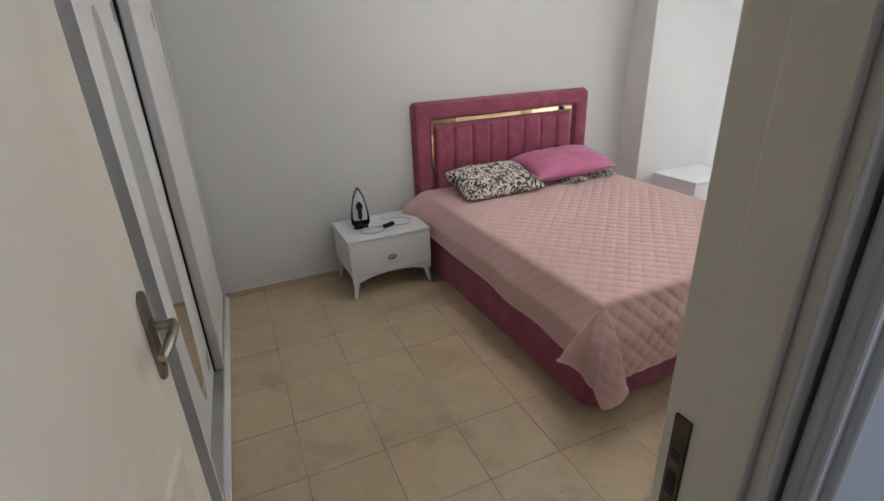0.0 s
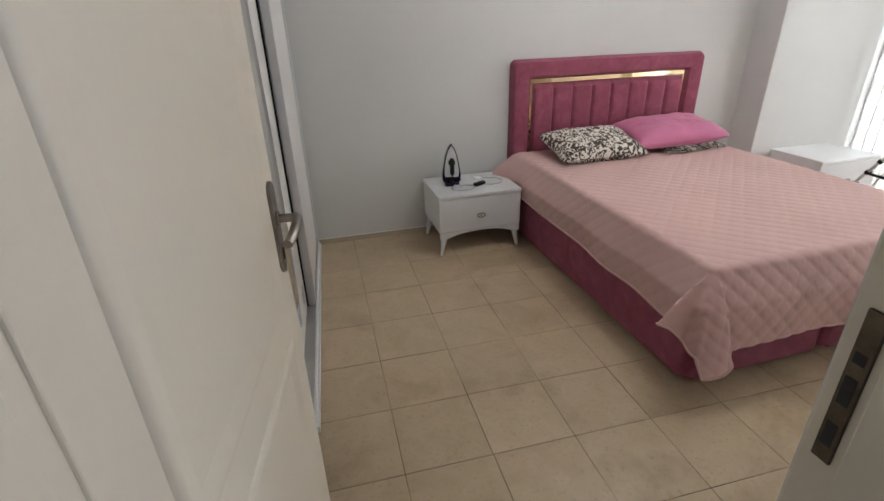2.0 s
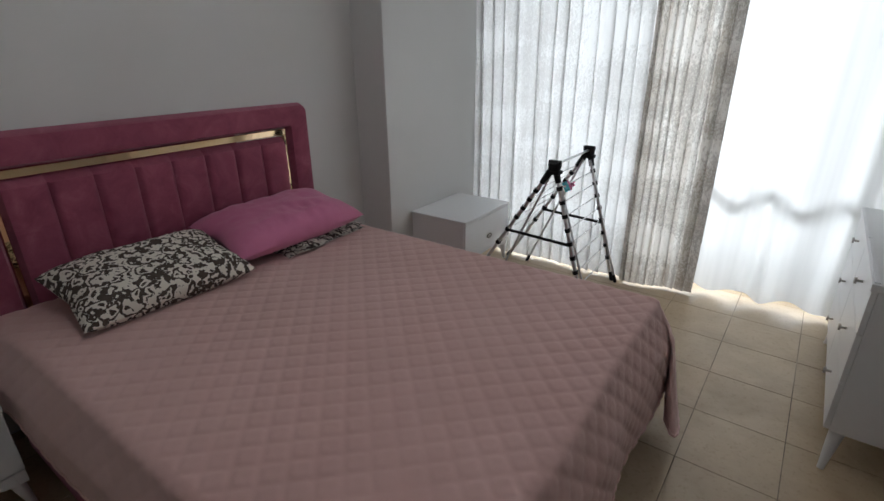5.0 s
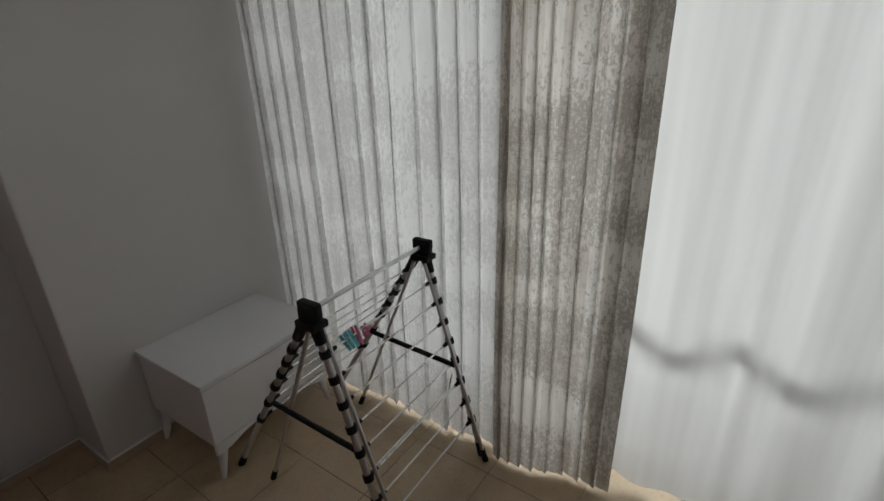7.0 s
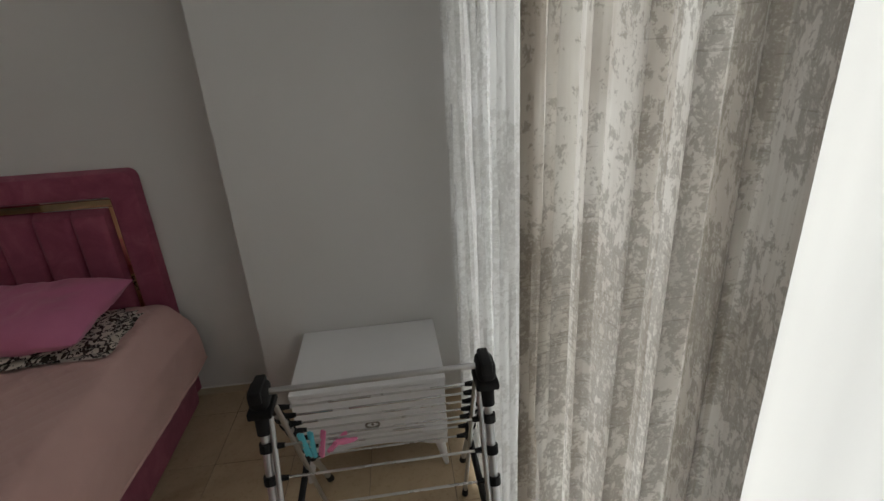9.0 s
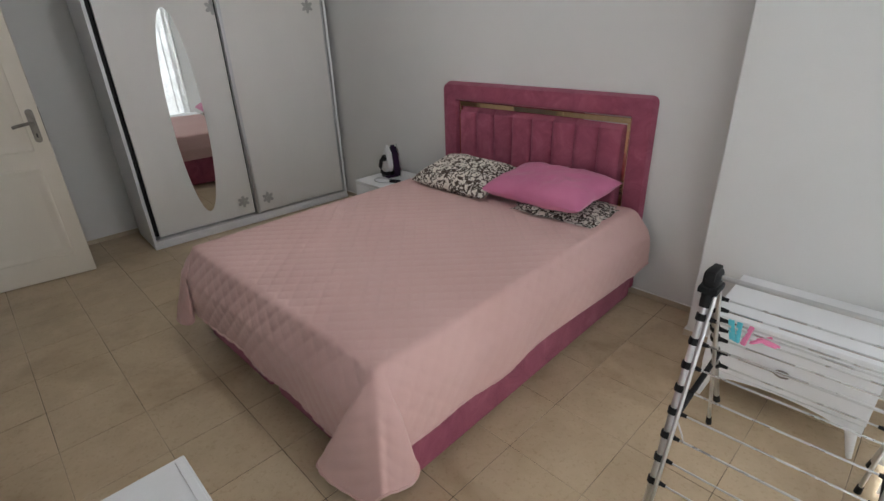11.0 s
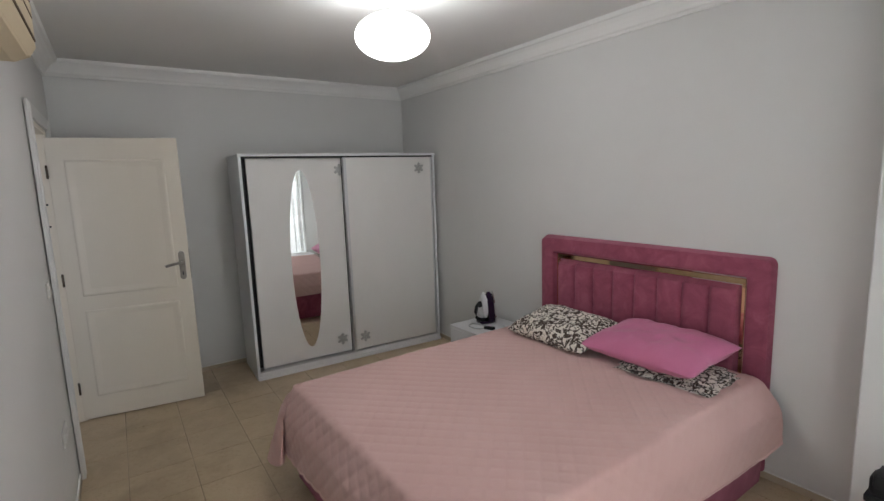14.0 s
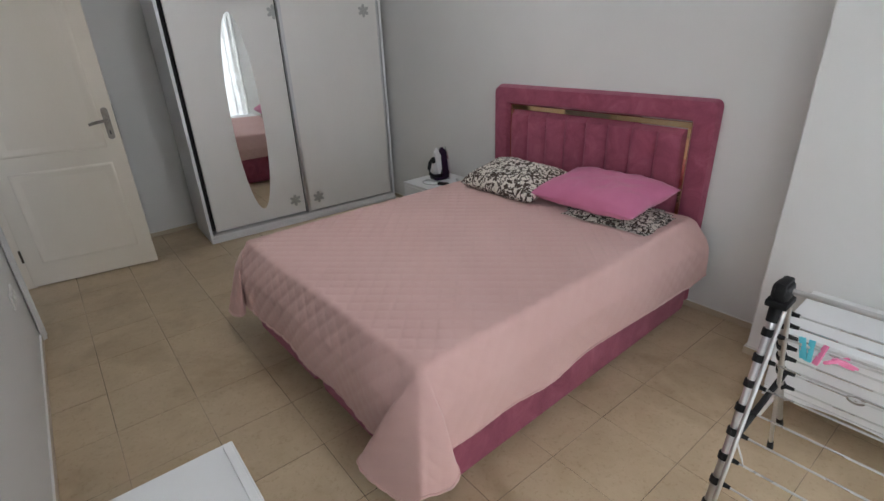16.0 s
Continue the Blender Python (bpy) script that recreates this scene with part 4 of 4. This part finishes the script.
left = slide("sliding_door", WD - 0.052, 0.066, SPLIT + 0.03)
right = slide("sliding_door", WD - 0.012, SPLIT, WW - 0.030)
# black strip paints the shade of the gap where the doors overlap
part("gap_shade", slab(WD - 0.050, WD - 0.042, SPLIT - 0.006, SPLIT - 0.001, 0.074, WH - 0.036), BLACK, ward, "black strip for the shade between the doors")


def oval(cy, cz, ry, rz, n=48):
    return [(cy + ry * math.cos(2 * math.pi * k / n), cz + rz * math.sin(2 * math.pi * k / n)) for k in range(n)]


bm = prism(oval(0.500, 0.985, 0.128, 0.795), 0.004, "x", bevel=0.0015)
bmesh.ops.translate(bm, vec=(WD - 0.052, 0, 0), verts=bm.verts)
part("oval_mirror", bm, MIRROR, left, "tall oval mirror")


def flower(door_, x, cy, cz):
    bm = bmesh.new()
    for k in range(6):
        a = radians(60 * k)
        bm2 = oval(0, 0.032, 0.0145, 0.023, 14)
        pts = [(cy + p * math.cos(a) - q * math.sin(a), cz + p * math.sin(a) + q * math.cos(a)) for p, q in bm2]
        prism(pts, 0.0012 + 0.0002 * (k % 2), "x", bm=bm)
    prism(oval(cy, cz, 0.010, 0.010, 12), 0.0018, "x", bm=bm)
    bmesh.ops.translate(bm, vec=(x, 0, 0), verts=bm.verts)
    part("flower_decal", bm, DECAL, door_, "grey foil flower")


flower(left, WD - 0.052, 0.792, 0.20)
flower(left, WD - 0.052, 0.862, 1.775)
flower(right, WD - 0.012, 1.005, 0.195)
flower(right, WD - 0.012, 1.665, 1.775)

# ---------------------------------------------------------------- vacuum cleaner box by the west wall
carton = thing("appliance_carton", pose(0.515, -2.44, 0, 0, -10, -3.4), "black printed appliance carton leaning against the wall", "cardboard box")
# local: the printed face looks along +x, y runs from 0 to -0.56
part("carton_body", slab(-0.20, 0.0, -0.56, 0.0, 0.0, 0.46, 0.003), PRINT_BLACK, carton)
bm = prism([(-0.55, 0.455), (-0.01, 0.455), (-0.02, 0.525), (-0.54, 0.520)], 0.006, "x")
bmesh.ops.translate(bm, vec=(-0.16, 0, 0), verts=bm.verts)
part("flap", bm, BROWN_CARD, carton, "raised plain brown cardboard flap")


def printed(name, material, outline, lift, label=""):
    bm = prism(outline, 0.001, "x")
    bmesh.ops.translate(bm, vec=(lift, 0, 0), verts=bm.verts)
    part(name, bm, material, carton, label)


printed("print_band", PRINT_BLUE, [(-0.535, 0.315), (-0.02, 0.335), (-0.02, 0.445), (-0.535, 0.445)], 0.0005, "slate blue printed band")
printed("print_block", PRINT_RED, [(-0.185, 0.225), (-0.020, 0.225), (-0.020, 0.305), (-0.185, 0.300)], 0.0005, "red printed panel")
printed("print_bar", PRINT_WHITE, [(-0.170, 0.255), (-0.035, 0.257), (-0.035, 0.280), (-0.170, 0.278)], 0.002)
printed("print_bar", PRINT_PINK, [(-0.26, 0.370), (-0.06, 0.375), (-0.06, 0.402), (-0.26, 0.397)], 0.002)
printed("print_bar", PRINT_WHITE, [(-0.25, 0.410), (-0.16, 0.413), (-0.16, 0.425), (-0.25, 0.422)], 0.002)
for k in range(5):
    c = -0.45 + 0.055 * k
    printed("print_mark", PRINT_GREY, oval(c, 0.255, 0.013, 0.011, 10), 0.001)
# pictured appliance: plain silhouettes
printed("print_shape", PRINT_GREY, [(-0.43, 0.10), (-0.36, 0.185), (-0.25, 0.195), (-0.13, 0.13), (-0.12, 0.105), (-0.22, 0.095), (-0.36, 0.075)], 0.001)
printed("print_shape", PRINT_BLACK, oval(-0.33, 0.115, 0.055, 0.034, 18), 0.002)
printed("print_shape", PRINT_WHITE, [(-0.24, 0.042), (-0.10, 0.062), (-0.105, 0.085), (-0.22, 0.078)], 0.002)
printed("print_shape", PRINT_BLACK, [(-0.40, 0.345), (-0.30, 0.350), (-0.27, 0.40), (-0.30, 0.435), (-0.38, 0.425)], 0.001)
printed("print_shape", PRINT_GREY, [(-0.47, 0.340), (-0.41, 0.343), (-0.40, 0.385), (-0.46, 0.395)], 0.001)

# ---------------------------------------------------------------- clothes rack
AX, BX2, AY, AZ = 4.656, 5.205, -1.343, 0.868
FS, FN = RACK_S, RACK_N      # how far the feet stand to the south and the north of the apex
rack = thing("clothes_rack", pose(0, AY, 0), "folding aluminium clothes drying rack with black plastic joints", "drying rack")


def on_leg(x, foot, z, off=0.0):
    return Vector((x, foot * (1 - z / AZ) + off, z))


for x, s in ((AX, 1), (BX2, -1)):
    for foot in (FS, FN):
        part("leg", rod(on_leg(x, foot, 0.02), on_leg(x, foot, AZ - 0.04), 0.0110, n=12), ALU, rack, smooth=True)
        wing = RACK_N2 if foot > 0 else foot - 0.03
        part("wing_leg", rod(on_leg(x + 0.020 * s, wing, 0.02), on_leg(x + 0.020 * s, wing, AZ - 0.06), 0.007, n=10), ALU, rack, smooth=True)
        part("rubber_foot", rod(on_leg(x + 0.020 * s, wing, 0.0), on_leg(x + 0.020 * s, wing, 0.05), 0.012, 0.010, 10), BLACK, rack)
        part("rubber_foot", rod(on_leg(x, foot, 0.0), on_leg(x, foot, 0.06), 0.015, 0.012, 10), BLACK, rack)
    cap = slab(x - 0.024, x + 0.024, -0.034, 0.034, AZ - 0.035, AZ + 0.022, 0.016, 3)
    slab(x - 0.029, x + 0.029, -0.040, 0.040, AZ - 0.052, AZ - 0.030, 0.005, 2, bm=cap)
    slab(x - 0.014, x + 0.014, -0.038, 0.038, AZ - 0.01, AZ + 0.027, 0.006, 2, bm=cap)
    for foot in (FS, FN):
        rod(on_leg(x, foot, AZ - 0.10), on_leg(x, foot, AZ - 0.01), 0.017, 0.022, 10, bm=cap)
    part("apex_joint", cap, BLACK, rack, "black plastic hinge joint", smooth=True)
    part("stay", rod(on_leg(x + 0.012 * s, FS, 0.40), on_leg(x + 0.012 * s, FN, 0.42), 0.010, n=8), BLACK, rack, "black plastic stay bar")
part("top_bar", rod((AX, 0, AZ), (BX2, 0, AZ), 0.008, n=10), ALU, rack)
for foot, heights in ((FS, (0.735, 0.655, 0.575, 0.495, 0.415, 0.33, 0.245, 0.16)), (FN, (0.765, 0.705, 0.645, 0.585, 0.52, 0.43, 0.33))):
    for z in heights:
        p, q = on_leg(AX, foot, z), on_leg(BX2, foot, z)
        part("wire", rod(p, q, 0.0034, n=8), STEEL, rack)
        for c, s in ((p, 1), (q, -1)):
            along = (on_leg(AX, foot, z + 0.02) - on_leg(AX, foot, z)).normalized()
            bm = rod(c - along * 0.011, c + along * 0.012, 0.0165, n=10)
            rod(c, c + Vector((0.044 * s, 0, 0)), 0.0105, 0.006, 8, bm=bm)
            part("clip", bm, BLACK, rack)
bm = pipe([on_leg(AX + 0.02, FS, 0.37, 0.02), on_leg(AX + 0.04, FS, 0.33, 0.03), on_leg(AX + 0.05, FS, 0.31, 0.03), on_leg(BX2 - 0.05, FS, 0.31, 0.03), on_leg(BX2 - 0.02, FS, 0.36, 0.02)], 0.003, 6)
part("guard_wire", bm, STEEL, rack)


def peg(m, material, label):
    ob = thing("clothes_peg", m, label, "clothes peg", group="pegs on the drying rack")
    for s in (-1, 1):
        bm = prism([(-0.005, -0.035), (0.003, -0.037), (0.006, 0.0), (0.004, 0.036), (-0.003, 0.036)], 0.011, "y", bevel=0.0015)
        bm.transform(pose(s * 0.005, -0.0055, 0, 0, s * 5, 0 if s > 0 else 180))
        part("jaw", bm, material, ob)
    ring = [(0.007 * math.cos(2 * math.pi * k / 10), 0, 0.007 * math.sin(2 * math.pi * k / 10)) for k in range(10)]
    part("spring", pipe(ring, 0.0014, 5, closed=True), STEEL, ob)
    return ob


wire_z = 0.735
peg_y = AY + FS * (1 - wire_z / AZ)
for k, (x, material, label, tilt) in enumerate(((0.085, PEG_BLUE, "sky blue plastic clothes peg clipped to the rack", 14), (0.103, PEG_BLUE, "sky blue plastic clothes peg clipped to the rack", 22), (0.128, PEG_PINK, "pink plastic clothes peg clipped to the rack", 30), (0.165, PEG_PINK, "pink plastic clothes peg clipped to the rack", 80), (0.185, PEG_PINK, "pink plastic clothes peg clipped to the rack", 110))):
    peg(pose(AX + x, peg_y, wire_z - 0.010, -18 + 6 * k, tilt, 90 - 12 * k) @ Matrix.Scale(0.85, 4), material, label)

# ---------------------------------------------------------------- chest of drawers, mirror, bin
chest = thing("chest_of_drawers", SOUTH @ pose(4.005, -3.135, 0), "white lacquered low chest of drawers on splayed legs", "chest of drawers")
CW, CD, CH = 1.05, 0.490, 0.757
part("top", slab(0, CW, 0, CD, CH - 0.028, CH, 0.003), WHITE, chest)
part("body", slab(0.010, CW - 0.010, 0.004, CD - 0.024, 0.16, CH - 0.028, 0.002), WHITE, chest)
for k in range(3):
    z0, z1 = 0.166 + 0.200 * k, 0.166 + 0.200 * (k + 1) - 0.005
    for x0, x1 in ((0.012, CW / 2 - 0.003), (CW / 2 + 0.003, CW - 0.012)):
        dr = part("drawer_front", slab(x0, x1, CD - 0.023, CD - 0.006, z0, z1, 0.002), WHITE, chest)
        for x in (x0 + 0.12, x1 - 0.12) if x1 - x0 > 0.8 else ((x0 + x1) / 2,):
            bm = rod((x, CD - 0.007, (z0 + z1) / 2), (x, CD + 0.012, (z0 + z1) / 2), 0.005, n=8)
            rod((x, CD + 0.012, (z0 + z1) / 2), (x, CD + 0.020, (z0 + z1) / 2), 0.013, n=12, bm=bm)
            part("knob", bm, CHROME, dr)
for x, sx in ((0.05, -1), (CW - 0.05, 1)):
    for y, sy in ((0.05, -1), (CD - 0.055, 1)):
        part("leg", rod((x + sx * 0.055, y + sy * 0.020, 0), (x, y, 0.165), 0.011, 0.027, 12), WHITE, chest, smooth=True)
glass = thing("dressing_mirror", SOUTH @ pose(4.10, -3.138, CH), "white framed mirror standing on the chest of drawers", "mirror")
for x0, x1, z0, z1 in ((0.0, 0.018, 0.0, MIRROR_H), (0.782, 0.80, 0.0, MIRROR_H), (0.018, 0.782, 0.0, 0.018), (0.018, 0.782, MIRROR_H - 0.018, MIRROR_H)):
    part("frame", slab(x0, x1, 0.0, 0.024, z0, z1, 0.003), WHITE, glass)
part("mirror_glass", slab(0.018, 0.782, 0.006, 0.014, 0.018, MIRROR_H - 0.018), MIRROR, glass, "clear mirror glass")

FLORAL = paisley_material("floral_print_plastic", 18.0, (0.40, 0.08, 0.09), (0.66, 0.62, 0.55))
binn = thing("lidded_bin", pose(3.875, -3.06, 0), "round bin with a floral body and turquoise lid beside the chest", "bin")
part("bin_body", lathe([(0.100, 0.0), (0.108, 0.004), (0.125, 0.265), (0.121, 0.268)], 40), FLORAL, binn, "floral printed body", smooth=True)
part("lid", lathe([(0.131, 0.262), (0.134, 0.270), (0.133, 0.286), (0.124, 0.294), (0.060, 0.299), (0.001, 0.300)], 40), TURQ, binn, "turquoise plastic lid", smooth=True)
bm = lathe([(0.012, 0.298), (0.010, 0.310), (0.017, 0.318), (0.012, 0.326), (0.001, 0.327)], 20)
part("knob", bm, GOLD, binn, "small gilt knob", smooth=True)

# ---------------------------------------------------------------- things on the walls and the ceiling
ac = thing("air_conditioner", SOUTH @ pose(AC_X, ROOM_S, AC_Z), "yellowed wall-mounted air conditioner unit", "air conditioner")
profile = [(0.0, 0.0), (0.10, 0.0), (0.145, 0.020), (0.165, 0.055), (0.168, 0.20), (0.155, 0.255), (0.120, 0.275), (0.0, 0.275)]
bm = prism(profile, 0.80, "x", bevel=0.004)
part("casing", bm, AC_SHELL, ac)
bm = prism([(0.095, -0.003), (0.140, 0.012), (0.150, 0.030), (0.146, 0.034)], 0.70, "x")
bmesh.ops.translate(bm, vec=(0.05, 0, 0), verts=bm.verts)
part("louvre", bm, AC_SHELL, ac)
# raised brown strips carry the slots' shade as colour
for z, h in ((0.070, 0.010), (0.150, 0.006), (0.205, 0.006)):
    part("slot", slab(0.03, 0.77, 0.150, 0.1695, z, z + h, 0.001), AC_SLOT, ac, "dark brown air slot")
for x0, x1 in ((-0.006, 0.0), (0.80, 0.806)):
    cap = prism([(0.02, 0.010), (0.10, 0.008), (0.140, 0.026), (0.158, 0.058), (0.160, 0.195), (0.148, 0.245), (0.115, 0.262), (0.02, 0.262)], x1 - x0, "x", bevel=0.002)
    bmesh.ops.translate(cap, vec=(x0, 0, 0), verts=cap.verts)
    part("end_cap", cap, SOCKET, ac, "white plastic end cap")

switch = thing("light_switch", SOUTH @ pose(SWITCH_X, ROOM_S, 1.16), "white plastic light switch beside the door", "light switch")
part("plate", slab(-0.041, 0.041, 0.0, 0.010, -0.041, 0.041, 0.004), SOCKET, switch)
part("rocker", slab(-0.028, 0.028, 0.010, 0.015, -0.028, 0.028, 0.002), SOCKET, switch)
for x, z in ((0.17, 0.45), (0.26, 0.45)):
    ob = thing("wall_socket", SOUTH @ pose(SWITCH_X + x, ROOM_S, z), "white plastic wall socket low on the wall", "wall socket", group="wall sockets")
    part("plate", slab(-0.041, 0.041, 0.0, 0.009, -0.041, 0.041, 0.004), SOCKET, ob)
    bm = lathe([(0.021, 0.0), (0.024, 0.004), (0.020, 0.006), (0.019, 0.001)], 24)
    bm.transform(pose(0, 0.008, 0, -90, 0, 0))
    part("well", bm, SOCKET, ob)

lamp = thing("pendant_lamp", pose(*LAMP), "lit white opal glass globe hanging from the ceiling", "ceiling lamp")
globe = [(0.030, -0.112), (0.046, -0.111), (0.056, -0.104)] + [(0.190 * math.cos(radians(k)), 0.112 * math.sin(radians(k))) for k in range(-66, 88, 7)]
part("shade", lathe(globe, 64), OPAL, lamp, smooth=True)
part("stem", rod((0, 0, 0.110), (0, 0, CEIL - LAMP[2] - 0.02), 0.006), WHITE, lamp)
part("ceiling_rose", rod((0, 0, CEIL - LAMP[2] - 0.035), (0, 0, CEIL - LAMP[2]), 0.05, 0.055, 24), WHITE, lamp)

# ---------------------------------------------------------------- floor tiles
PITCH, TURN = 0.338, radians(FLOOR_TURN)
bm = slab(-PITCH / 2 + 0.0012, PITCH / 2 - 0.0012, -PITCH / 2 + 0.0012, PITCH / 2 - 0.0012, -0.010, 0.0, 0.0012, 1)
tile = part("tile", bm, TILE, FLOOR)
tile_mesh = tile.data
bpy.data.objects.remove(tile)
c, s = math.cos(TURN), math.sin(TURN)
for i in range(-12, 20):
    for j in range(-12, 12):
        a, b = (i + 0.5) * PITCH, (j + 0.5) * PITCH
        x, y = FLOOR_X + a * c - b * s, FLOOR_Y + a * s + b * c
        if not (-0.2 < x < 5.85 and -4.9 < y < 0.2) or (y < -3.5 and not -0.6 < x < 2.75):
            continue
        ob = new("tile", tile_mesh)
        ob.parent = FLOOR
        ob.matrix_local = Matrix.LocRotScale((x, y, random.uniform(-0.0004, 0.0004)), Euler((0, 0, TURN + 1.5708 * random.randrange(4))), None)
